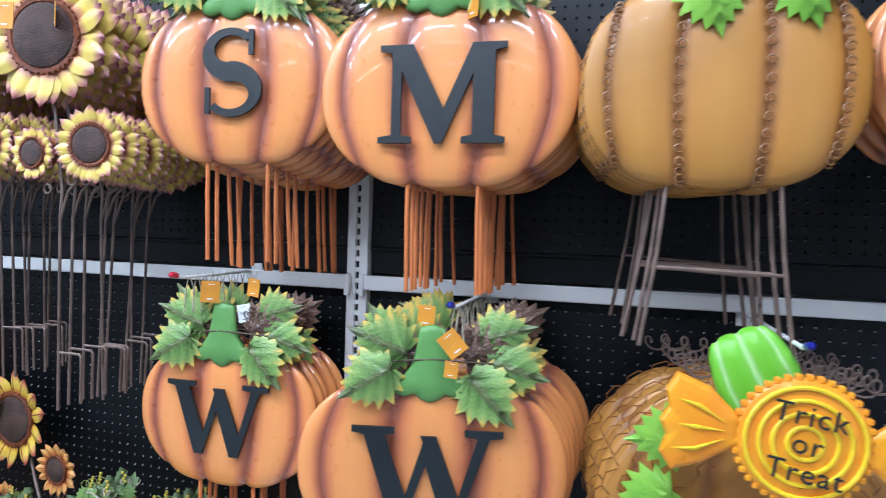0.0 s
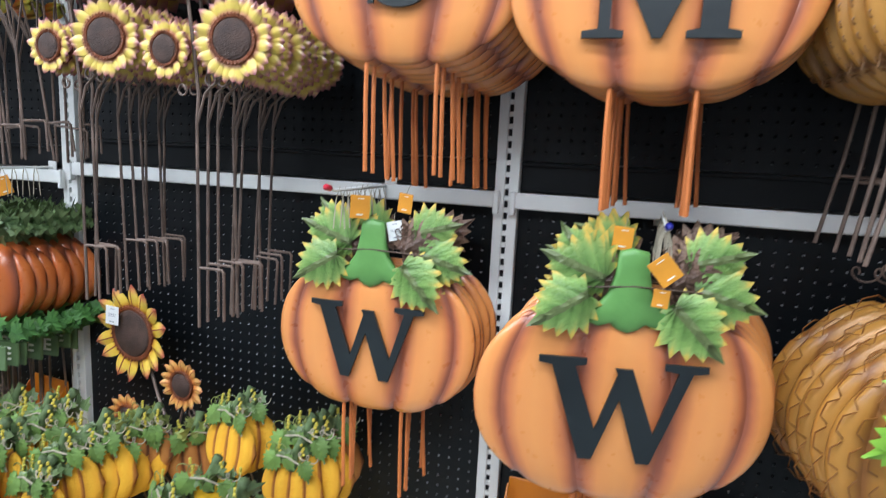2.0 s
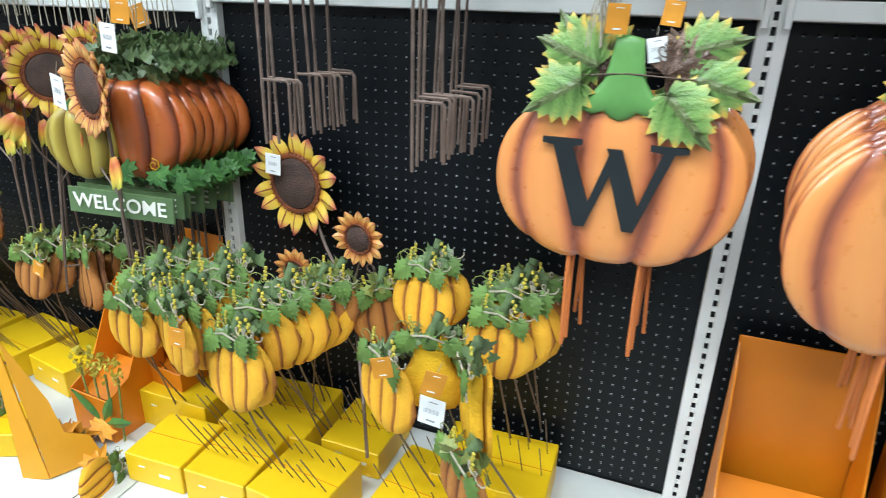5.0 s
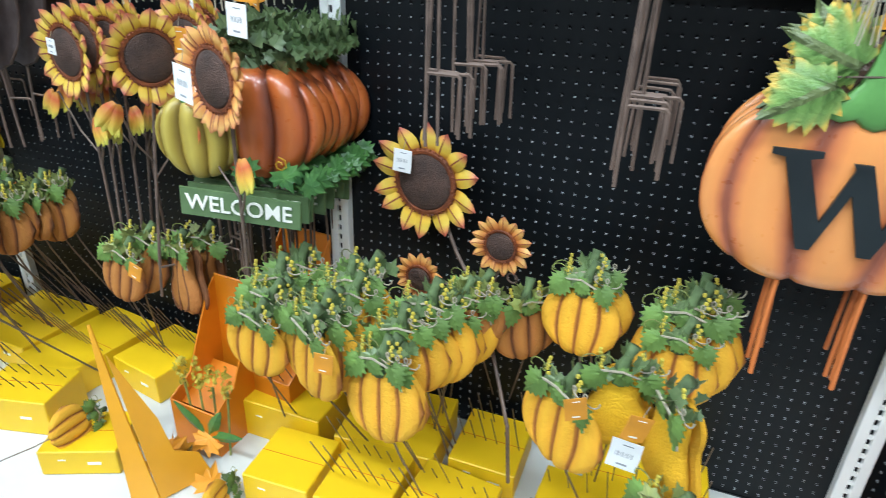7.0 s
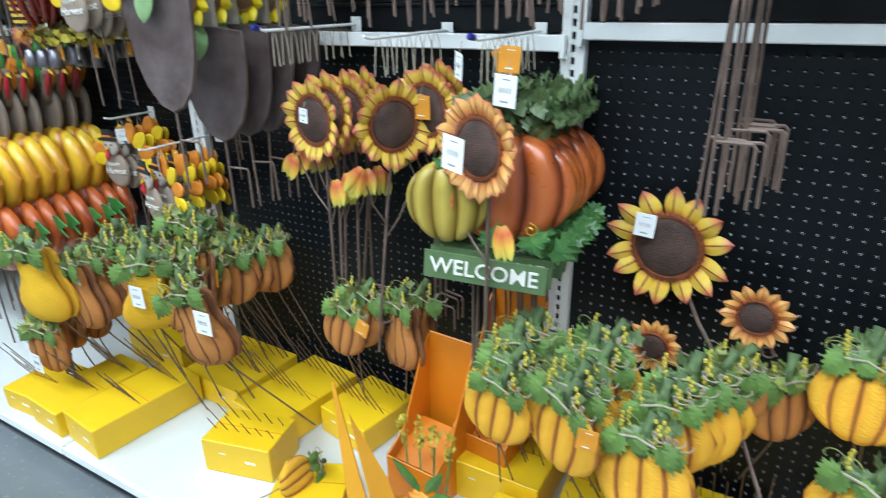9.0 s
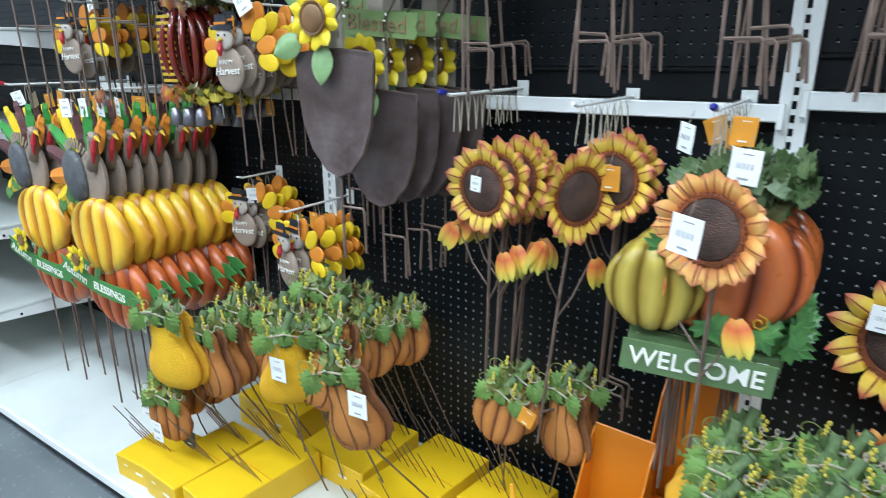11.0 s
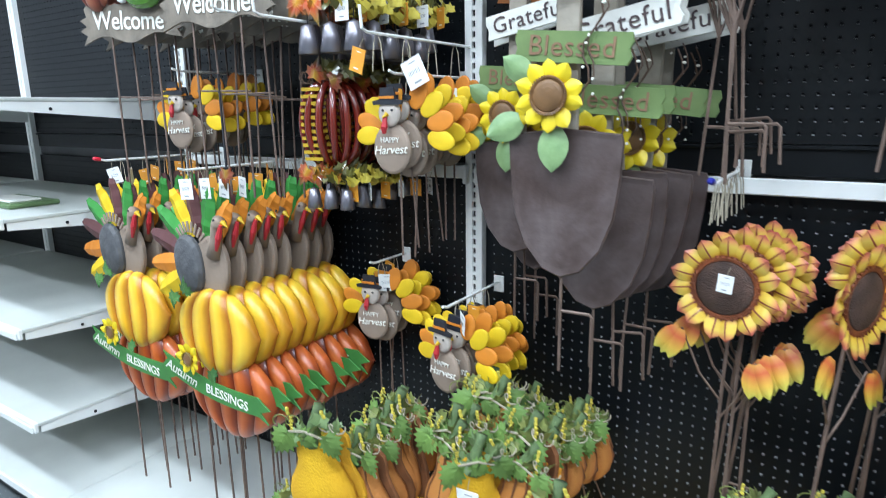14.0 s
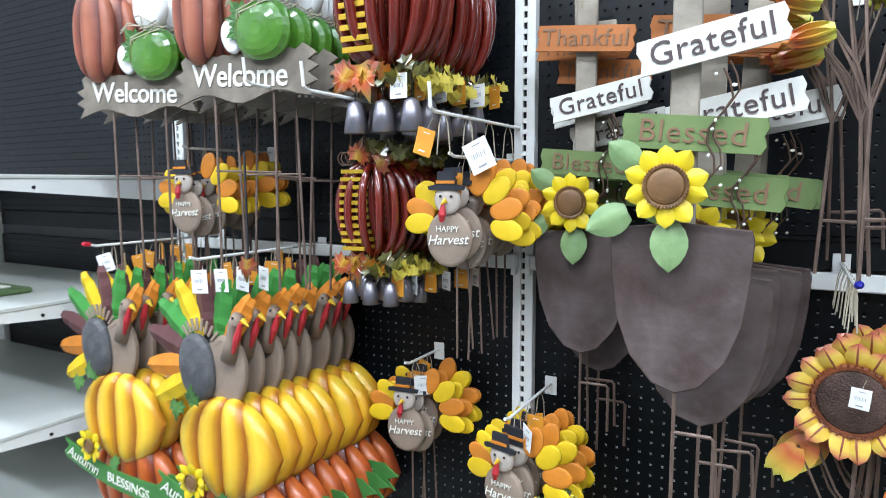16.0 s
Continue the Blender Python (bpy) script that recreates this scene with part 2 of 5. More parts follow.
M_FACE = mat("turkey_face", (0.52, 0.45, 0.39), 0.7, var=0.12, scale=30)
M_RIBD = mat("felt_rib_brown", (0.20, 0.07, 0.02), 0.85, var=0.2, scale=40, bump=0.4)
M_WATTLE = mat("wattle_red", (0.55, 0.03, 0.04), 0.45)
M_BEAK = mat("beak_yellow", (0.8, 0.5, 0.02), 0.5)
M_FY = mat("feather_yellow", (0.82, 0.55, 0.01), 0.6, var=0.12, scale=14, rnd=0.05)
M_FO = mat("feather_orange", (0.72, 0.24, 0.02), 0.6, var=0.15, scale=14, rnd=0.08)
M_FG = mat("feather_green", (0.05, 0.30, 0.05), 0.6, var=0.15, scale=14)
M_FM = mat("feather_maroon", (0.13, 0.045, 0.045), 0.6, var=0.15, scale=14)
M_HAT = mat("hat_black", (0.02, 0.022, 0.03), 0.5)
M_GLASSR = painted("amber_red_lacquer", [(0.0, (0.66, 0.19, 0.03)), (0.55, (0.46, 0.06, 0.015)), (0.95, (0.16, 0.015, 0.008))], rough=0.15, coat=0.8, rnd=0.12)
M_GOLD = mat("gold_strip", (0.75, 0.48, 0.04), 0.3, 0.5, var=0.2)
M_BELL = mat("bell_pewter", (0.34, 0.32, 0.36), 0.35, 0.7, var=0.2)
M_AUT = painted("autumn_leaf", [(0.0, (0.55, 0.36, 0.03)), (0.15, (0.46, 0.22, 0.02)), (0.35, (0.36, 0.05, 0.012)), (0.8, (0.16, 0.10, 0.02))], axis=1, fold=False, rough=0.3, coat=0.4, rnd=0.5)
M_AUTD = mat("lacquer_olive", (0.13, 0.12, 0.02), 0.35, var=0.3, scale=30, coat=0.3)
M_AUTR = mat("lacquer_red", (0.36, 0.05, 0.012), 0.3, var=0.3, scale=30, coat=0.3, tint=(0.5, 0.28, 0.02))
M_CANDY = mat("candy_orange", (0.84, 0.37, 0.012), 0.3, var=0.1, scale=14, tint=(0.78, 0.22, 0.01), coat=0.3)
M_CANY = mat("candy_yellow", (0.88, 0.60, 0.02), 0.3, var=0.06, coat=0.3)
M_APPLE = mat("apple_green", (0.10, 0.27, 0.025), 0.25, var=0.2, scale=12, tint=(0.035, 0.13, 0.015), coat=0.4)
M_COPPER = painted("copper_rib", [(0.0, (0.45, 0.15, 0.08)), (0.6, (0.33, 0.09, 0.05)), (0.95, (0.14, 0.03, 0.02))], rough=0.45, bump=0.6)


# ---- shape helpers ----
def box(sx, sy, sz, c=(0, 0, 0), ch=0.0):
    """A box with chamfered edges."""
    bm = bmesh.new()
    bmesh.ops.create_cube(bm, size=1, matrix=Matrix.Translation(c) @ Matrix.Diagonal((sx, sy, sz, 1)))
    if ch:
        bmesh.ops.bevel(bm, geom=bm.edges[:], offset=ch, segments=1, affect="EDGES")
    v = [tuple(p.co) for p in bm.verts]
    bm.verts.index_update()
    f = [tuple(p.index for p in q.verts) for q in bm.faces]
    bm.free()
    return v, f


def tube(path, r, n=6):
    v, f = [], []
    pts = [Vector(p) for p in path]
    for i, p in enumerate(pts):
        d = (pts[min(i + 1, len(pts) - 1)] - pts[max(i - 1, 0)]).normalized()
        a = d.orthogonal().normalized() if i == 0 else (a - d * a.dot(d)).normalized()
        b = d.cross(a)
        rr = r[i] if isinstance(r, (list, tuple)) else r
        for k in range(n):
            t = 2 * math.pi * k / n
            v.append(tuple(p + (a * math.cos(t) + b * math.sin(t)) * rr))
    for i in range(len(pts) - 1):
        for k in range(n):
            f.append((i * n + k, i * n + (k + 1) % n, (i + 1) * n + (k + 1) % n, (i + 1) * n + k))
    f.append(tuple(range(n))[::-1])
    f.append(tuple(range((len(pts) - 1) * n, len(pts) * n)))
    return v, f


def plate(out, th, edge=0.0015, puff=0.0):
    """A cut-out of the outline in x and z, with softened edges and a domed front."""
    n = len(out)
    cx, cz = sum(p[0] for p in out) / n, sum(p[1] for p in out) / n
    size = max(max(abs(p[0] - cx), abs(p[1] - cz)) for p in out)
    k = 1 - min(0.4, edge / size)
    rings = [(1, th / 2), (1, -th / 2 + edge), (k, -th / 2)]
    if puff:
        rings += [(k * q, -th / 2 - puff * math.sqrt(1 - q * q)) for q in (0.92, 0.75, 0.5, 0.25)]
    v, f = [], []
    for s, y in rings:
        v += [(cx + (x - cx) * s, y, cz + (z - cz) * s) for x, z in out]
    for i in range(len(rings) - 1):
        for j in range(n):
            f.append((i * n + j, i * n + (j + 1) % n, (i + 1) * n + (j + 1) % n, (i + 1) * n + j))
    f.append(tuple(range(n))[::-1])
    f.append(tuple(range((len(rings) - 1) * n, len(rings) * n)))
    return v, f


def oval(w, h, n=24, c=(0, 0), p=2.0, tilt=0.0):
    o = []
    for i in range(n):
        t = -2 * math.pi * i / n
        x = math.copysign(abs(math.cos(t)) ** (2 / p), math.cos(t)) * w / 2
        z = math.copysign(abs(math.sin(t)) ** (2 / p), math.sin(t)) * h / 2
        a = radians(tilt)
        o.append((c[0] + x * math.cos(a) - z * math.sin(a), c[1] + x * math.sin(a) + z * math.cos(a)))
    return o[::-1]


def joined(*shapes):
    v, f = [], []
    for sv, sf in shapes:
        o = len(v)
        v += list(sv)
        f += [tuple(i + o for i in q) for q in sf]
    return v, f


def moved(shape, m):
    return [tuple(m @ Vector(p)) for p in shape[0]], shape[1], *shape[2:]


def pumpkin(w, h, d, lobes=5, nu=6, nv=12, top=0.05, groove=0.006, power=2.7, pear=0.0, conv=0.3, even=False):
    """A stamped pumpkin: lobes between meridians, with the paint's layout across each lobe."""
    v, f, uv, cols = [], [], [], []
    for L in range(lobes):
        a0, a1 = -90 + 180 * L / lobes, -90 + 180 * (L + 1) / lobes
        for i in range(nu + 1):
            t = i / nu
            cols.append(((-1 + 2 * (L + t) / lobes) if even else math.sin(radians(a0 + (a1 - a0) * t)), t, L))
    nc = len(cols)
    for side in (0, 1):
        for j in range(nv + 1):
            q = -1 + 2 * j / nv
            for s, t, L in cols:
                hump = math.sqrt(max(0, 1 - (2 * t - 1) ** 2))
                zmax = h / 2 * max(0, 1 - abs(s) ** power) ** (1 / power) * (0.95 + 0.06 * hump)
                z = zmax * math.sin(q * math.pi / 2)
                taper = 1 - conv * (abs(z) / (h / 2)) ** 2 - pear * (z / h + 0.5)
                x = w / 2 * s * taper
                if z > 0:
                    z -= top * h * max(0, 1 - (x / (w * 0.28)) ** 2) * (z / (h / 2)) ** 3
                dome = math.sqrt(max(0, (1 - abs(s) ** 4) * (1 - abs(math.sin(q * math.pi / 2)) ** 4)))
                y = -d * dome * (0.8 + 0.2 * hump) if side == 0 else 0.003
                if side == 0 and 0 < s + 1 < 2:
                    y += groove * (1 - hump) * dome
                v.append((x, y, z))
                uv.append((t, j / nv))
    o = nc * (nv + 1)
    for j in range(nv):
        for i in range(nc - 1):
            if cols[i][2] != cols[i + 1][2]:
                continue
            a = j * nc + i
            f.append((a, a + 1, a + 1 + nc, a + nc))
            f.append((o + a + nc, o + a + nc + 1, o + a + 1, o + a))
    for i in range(nc - 1):
        for j in (0, nv):
            a, b = j * nc + i, j * nc + i + 1
            f.append((a, o + a, o + b, b) if j == 0 else (b, o + b, o + a, a))
    return v, f, uv


def petal(length, wide, cup=0.15, point=1.0, n=6, blunt=0.75):
    """A petal along +z from the origin, cupped towards the front."""
    v, f, uv = [], [], []
    for j in range(n + 1):
        t = j / n
        half = wide / 2 * (math.sin(math.pi * min(1, t * 0.86 + 0.14)) ** blunt if point > 0.5 else math.sin(math.pi * (0.12 + 0.8 * t)) ** 0.6)
        for s in (-1, -0.45, 0, 0.45, 1):
            v.append((s * half, -cup * length * (math.sin(t * math.pi * 0.55)) + 0.22 * half * s * s - (0.06 * wide if s == 0 else 0), t * length))
            uv.append((s * 0.5 + 0.5, t))
    for j in range(n):
        for i in range(4):
            a = j * 5 + i
            f.append((a, a + 1, a + 6, a + 5))
    k = len(v)
    v += [(x, y + 0.0025, z) for x, y, z in v]
    uv += uv[:k]
    f += [tuple(i + k for i in q[::-1]) for q in f]
    return v, f, uv


MAPLE = [(0, -0.05), (0.16, -0.1), (0.42, -0.2), (0.36, -0.02), (0.62, 0.08), (0.48, 0.2), (0.56, 0.42), (0.3, 0.38), (0.26, 0.62), (0.16, 0.58), (0, 1.0)]


def maple(size, fold=0.12, wide=1.0):
    """A lobed leaf from its stalk at the origin up +z, creased along its midrib."""
    out = [(x * wide, z) for x, z in MAPLE]
    v, f, uv = [], [], []
    for sgn in (1, -1):
        o = len(v)
        for x, z in out:
            v.append((sgn * x * size, fold * size * abs(x) * 1.5 - 0.1 * size * math.sin(max(0, z) * 3), z * size))
            uv.append((x + 0.5, min(1, math.hypot(x, z))))
        c = len(v)
        v.append((0, -0.03 * size, 0.3 * size))
        uv.append((0.5, 0.1))
        for i in range(len(out) - 1):
            q = (c, o + i, o + i + 1)
            f.append(q if sgn > 0 else q[::-1])
    k = len(v)
    v += [(x, y + 0.002, z) for x, y, z in v]
    uv += uv[:k]
    f += [tuple(i + k for i in q[::-1]) for q in f]
    return v, f, uv


LEAF_EDGE = [(0, -0.03), (0.1, -0.08), (0.3, -0.16), (0.27, -0.03), (0.5, 0.0), (0.38, 0.12), (0.62, 0.25), (0.43, 0.33), (0.56, 0.52), (0.36, 0.5), (0.4, 0.7), (0.23, 0.66), (0.22, 0.85), (0.1, 0.8), (0, 1.05)]


def big_leaf(size, fold=0.12, wide=1.0, droop=0.16):
    """A stamped leaf with toothed lobes and a raised rib to each tooth, from its stalk up +z."""
    v, f, uv = [], [], []
    n, cols = len(LEAF_EDGE), 4
    for sgn in (1, -1):
        o = len(v)
        for i, (x, z) in enumerate(LEAF_EDGE):
            root = max(0.0, z - 0.75 * abs(x)) * 0.95
            tip = i % 2 == 0
            for c in range(cols):
                q = c / (cols - 1)
                px, pz = x * q, root + (z - root) * q
                rise = 0.05 * math.sin(math.pi * min(1, q + 0.15)) * (1 if tip else -1)
                v.append((sgn * px * wide * size, size * (fold * abs(px) * 1.4 - rise - 0.02 * (1 - q) + droop * max(0, pz) ** 2), pz * size))
                uv.append((0.5 + sgn * px * 0.7, (q * (0.92 if tip else 0.52) if tip else q * 0.52 - 0.1) if q else 0.03))
        for i in range(n - 1):
            for c in range(cols - 1):
                a = o + i * cols + c
                q = (a, a + 1, a + cols + 1, a + cols)
                f.append(q if sgn > 0 else q[::-1])
    k = len(v)
    v += [(x, y + 0.0018, z) for x, y, z in v]
    uv += uv[:k]
    f += [tuple(i + k for i in q[::-1]) for q in f]
    return v, f, uv


def ivy(count, rx, ry, rz, size, seed, hang=0.3):
    """A tuft of small lobed leaves inside an ellipsoid."""
    r = random.Random(seed)
    v, f = [], []
    simple = [(0, 0), (0.3, 0.15), (0.5, 0.1), (0.38, 0.4), (0.45, 0.6), (0.18, 0.62), (0, 1)]
    for _ in range(count):
        while True:
            p = Vector((r.uniform(-1, 1), r.uniform(-1, 1), r.uniform(-1, 1)))
            if p.length < 1:
                break
        m = Matrix.Translation((p.x * rx, p.y * ry, p.z * rz)) @ Euler((r.uniform(-0.9, 0.9), r.uniform(-1.2, 1.2), r.uniform(-3.14, 3.14))).to_matrix().to_4x4()
        s = size * r.uniform(0.6, 1.25)
        o = len(v)
        pts = [(x, 0.12 * abs(x) - 0.15 * z * z, z) for x, z in simple] + [(-x, 0.12 * abs(x) - 0.15 * z * z, z) for x, z in simple[1:-1]][::-1]
        for x, y, z in pts:
            v.append(tuple(m @ Vector((x * s, y * s, z * s))))
        n = len(pts)
        f += [(o, o + i, o + i + 1) for i in range(1, n - 1)]
    return v, f


def curl(turns, r, step, base=(0, 0, 0), n=14, thick=0.0018):
    p = []
    for i in range(int(turns * n) + 1):
        t = 2 * math.pi * i / n
        p.append((base[0] + step * i / n + r * math.cos(t), base[1] + 0.2 * r * math.sin(t * 0.5), base[2] + r * math.sin(t)))
    return tube(p, thick, 5)


def part(name, shape, material, parent, label="", smooth=False, m=None):
    me = bpy.data.meshes.new(name)
    v, f = shape[0], shape[1]
    if m is not None:
        v = [tuple(m @ Vector(p)) for p in v]
    me.from_pydata(v, [], f)
    if len(shape) > 2 and shape[2]:
        lay = me.uv_layers.new(name="layout")
        for lp in me.loops:
            lay.data[lp.index].uv = shape[2][lp.vertex_index]
    me.materials.append(material)
    if smooth:
        me.polygons.foreach_set("use_smooth", [True] * len(me.polygons))
    ob = new(name, me)
    ob.parent = parent
    if label:
        ob["label"] = label
    return ob


def thing(name, m, label, category, group=""):
    return tagged(placed(new(name), m), label, category, group)


def placed(ob, m):
    ob.matrix_basis = m
    return ob


def structure(name, shape, material, label, category):
    return tagged(part(name, shape, material, None), label, category, "", "structure")


def letters(name, words, size, material, parent, m, depth=0.0012, shear=0.0, gap=1.0, bold=0.0):
    """Words as a raised mesh, facing -y, centred at m."""
    cu = bpy.data.curves.new(name, "FONT")
    cu.body, cu.size, cu.extrude, cu.shear, cu.align_x, cu.align_y = words, size, depth, shear, "CENTER", "CENTER"
    cu.space_character, cu.offset, cu.resolution_u = gap, bold, 3
    tmp = new(name, cu)
    me = bpy.data.meshes.new_from_object(tmp.evaluated_get(bpy.context.evaluated_depsgraph_get()))
    bpy.data.objects.remove(tmp)
    me.transform(m @ pose(0, 0, 0, 90, 0, 0))
    me.materials.clear()
    me.materials.append(material)
    ob = new(name, me)
    ob.parent = parent
    return ob


def bar(x0, z0, x1, z1, w0, w1=None, th=0.006, y=0.0):
    """A stroke of a letter with upright-cut ends."""
    w1 = w1 or w0
    out = [(x0 - w0 / 2, z0), (x0 + w0 / 2, z0), (x1 + w1 / 2, z1), (x1 - w1 / 2, z1)]
    if z1 < z0:
        out = out[::-1]
    v, f = plate(out, th, 0.0008)
    return [(a, b + y, c) for a, b, c in v], f


def scaled(shape, s, sy=1.0):
    return [(x * s, y * sy, z * s) for x, y, z in shape[0]], shape[1]


W_EDGE = [(-0.75, 0.5), (-0.32, 0.5), (-0.32, 0.44), (-0.42, 0.42), (-0.2, -0.2), (-0.03, 0.36), (-0.06, 0.42), (0.1, 0.42), (0.33, -0.2), (0.51, 0.42), (0.38, 0.44), (0.38, 0.5), (0.76, 0.5), (0.76, 0.44), (0.63, 0.42),
          (0.32, -0.5), (0.2, -0.5), (0.0, 0.12), (-0.21, -0.5), (-0.33, -0.5), (-0.63, 0.42), (-0.75, 0.44)]
M_EDGE = [(-0.65, 0.5), (-0.3, 0.5), (0.03, -0.15), (0.32, 0.5), (0.66, 0.5), (0.66, 0.44), (0.55, 0.42), (0.55, -0.42), (0.66, -0.44), (0.66, -0.5), (0.22, -0.5), (0.22, -0.44), (0.33, -0.42), (0.33, 0.2), (0.02, -0.5), (-0.06, -0.5),
          (-0.42, 0.24), (-0.42, -0.42), (-0.3, -0.44), (-0.3, -0.5), (-0.66, -0.5), (-0.66, -0.44), (-0.52, -0.42), (-0.52, 0.42), (-0.65, 0.44)]


def letter_w(s):
    """A Roman W of height s with slab serifs and thick and thin strokes."""
    return plate([(x * s * 1.03, z * s) for x, z in W_EDGE][::-1], 0.006, 0.0008)


def letter_m(s):
    return plate([(x * s, z * s) for x, z in M_EDGE][::-1], 0.006, 0.0008)


def letter_s(s):
    c = []
    for i in range(25):
        a = radians(40 + 230 * i / 24)
        c.append((0.25 * math.cos(a), 0.24 + 0.24 * math.sin(a)))
    for i in range(25):
        a = radians(90 - 230 * i / 24)
        c.append((0.27 * math.cos(a), -0.24 + 0.25 * math.sin(a)))
    n = len(c)
    lft, rgt = [], []
    for i, (x, z) in enumerate(c):
        x0, z0 = c[max(0, i - 1)]
        x1, z1 = c[min(n - 1, i + 1)]
        d = math.hypot(x1 - x0, z1 - z0) or 1
        w = 0.045 + 0.075 * math.exp(-((i - n / 2) / 9) ** 2)
        nx, nz = -(z1 - z0) / d * w, (x1 - x0) / d * w
        lft.append((x + nx, z + nz))
        rgt.append((x - nx, z - nz))
    v, f = [], []
    for y in (0.003, -0.003):
        v += [(x, y, z) for x, z in lft] + [(x, y, z) for x, z in rgt]
    for i in range(n - 1):
        a, b, k = i, n + i, 2 * n
        f += [(k + a, k + b, k + b + 1, k + a + 1), (a + 1, b + 1, b, a), (a, k + a, k + a + 1, a + 1), (b + 1, k + b + 1, k + b, b)]
    ends = joined(bar(0.22, 0.2, 0.22, 0.5, 0.055, y=-0.0004), bar(-0.26, -0.5, -0.26, -0.18, 0.055, y=-0.0004))
    v, f = scaled(joined((v, f), ends), s)
    return [(x * 1.18, y, z) for x, y, z in v], f


# ---- the fixtures ----
def pegboard(name, x0, x1, z0, z1, y):
    """A steel panel with a grid of small square holes an inch apart."""
    p, q = 0.0254, 0.0027
    nx, nz = int((x1 - x0 - 0.02) / p), int((z1 - z0 - 0.012) / p)
    ox, oz = x0 + (x1 - x0 - nx * p) / 2, z0 + (z1 - z0 - nz * p) / 2
    v, f, fm = [], [], []
    for j in range(nz + 1):
        for i in range(nx + 1):
            v.append((ox + i * p, y, oz + j * p))
    for j in range(nz):
        for i in range(nx):
            a = j * (nx + 1) + i
            o = [a, a + 1, a + nx + 2, a + nx + 1]
            b = len(v)
            cx, cz = ox + (i + 0.5) * p, oz + (j + 0.5) * p
            for yy in (y, y + 0.004):
                v += [(cx - q, yy, cz - q), (cx + q, yy, cz - q), (cx + q, yy, cz + q), (cx - q, yy, cz + q)]
            # added sloped ledge, coloured pale to give the hole its glint
            g = len(v)
            v += [(cx - q, y - 0.0012, cz - q - 0.0012), (cx + q, y - 0.0012, cz - q - 0.0012), (cx + q, y + 0.0045, cz - q + 0.0008), (cx - q, y + 0.0045, cz - q + 0.0008)]
            f.append((g, g + 1, g + 2, g + 3))
            fm.append(1)
            for k in range(4):
                f.append((o[k], o[(k + 1) % 4], b + (k + 1) % 4, b + k))
                fm.append(0)
                f.append((b + k, b + (k + 1) % 4, b + 4 + (k + 1) % 4, b + 4 + k))
                fm.append(0)
    for xa, xb, za, zb in ((x0, ox, z0, z1), (ox + nx * p, x1, z0, z1), (ox, ox + nx * p, z0, oz), (ox, ox + nx * p, oz + nz * p, z1)):
        b = len(v)
        v += [(xa, y, za), (xb, y, za), (xb, y, zb), (xa, y, zb)]
        f.append((b, b + 1, b + 2, b + 3))
        fm.append(0)
    ob = structure(name, (v, f), M_BOARD, "black steel pegboard panel with a grid of square holes", "pegboard")
    ob.data.materials.append(M_HOLE)
    ob.data.polygons.foreach_set("material_index", fm)
    back = part("back_sheet", box(x1 - x0, 0.004, z1 - z0, ((x0 + x1) / 2, y + 0.03, (z0 + z1) / 2)), M_BOARD, ob)
    return ob


def upright(x, top=2.25):
    """A slotted white gondola post: a channel with a double row of slots."""
    ob = structure("upright", joined(box(0.021, 0.03, top - 0.1, (x - 0.0152, WALL + 0.015, (top + 0.1) / 2), 0.0015), box(0.021, 0.03, top - 0.1, (x + 0.0152, WALL + 0.015, (top + 0.1) / 2), 0.0015)), M_WHITE, "white steel shelving upright with slots", "upright")
    rungs, z = [], 0.12
    while z < top - 0.02:
        rungs.append(box(0.0098, 0.004, 0.0105, (x, WALL + 0.004, z)))
        z += 0.0254
    part("slot_bridge", joined(*rungs), M_WHITE, ob)
    part("slot_channel", box(0.018, 0.004, top - 0.12, (x, WALL + 0.012, (top + 0.1) / 2)), M_SLOT, ob)
    return ob


NB = {0: X0 + BAY, 1: X0, 2: X0 - BAY, 3: X0 - 2 * BAY, 4: X0 - 3 * BAY, 5: X0 - 4 * BAY, 6: X0 - 5 * BAY, -1: X0 + 2 * BAY}
for k in range(-1, 7):
    upright(NB[k])
for k in range(0, 7):
    xa, xb = NB[k] + 0.026, NB[k - 1] - 0.026
    rail = ZR if k <= 2 else ZR - 0.025
    pegboard("pegboard_panel_%d" % (2 * k), xa, xb, 0.11, rail - 0.02, WALL + 0.022)
    pegboard("pegboard_panel_%d" % (2 * k + 1), xa, xb, rail + 0.085, 2.25, WALL + 0.022)
    band = structure("panel_band", joined(box(xb - xa, 0.02, 0.062, ((xa + xb) / 2, WALL + 0.035, rail + 0.052)), box(xb - xa, 0.008, 0.008, ((xa + xb) / 2, WALL + 0.02, rail + 0.078), 0.002)), M_BOARD, "plain black steel band between pegboard panels", "panel")
    if k <= 4:
        r = thing("crossbar", pose(0, 0, 0), "white steel crossbar hooked between shelving uprights", "crossbar", "crossbars of the gondola")
        part("bar", box(xb - xa + 0.03, 0.012, 0.034, ((xa + xb) / 2, WALL - 0.008, rail), 0.0025), M_WHITE, r)
        for xe in (xa - 0.008, xb + 0.008):
            part("hook_plate", box(0.012, 0.016, 0.05, (xe, WALL - 0.011, rail - 0.006), 0.002), M_WHITE, r)
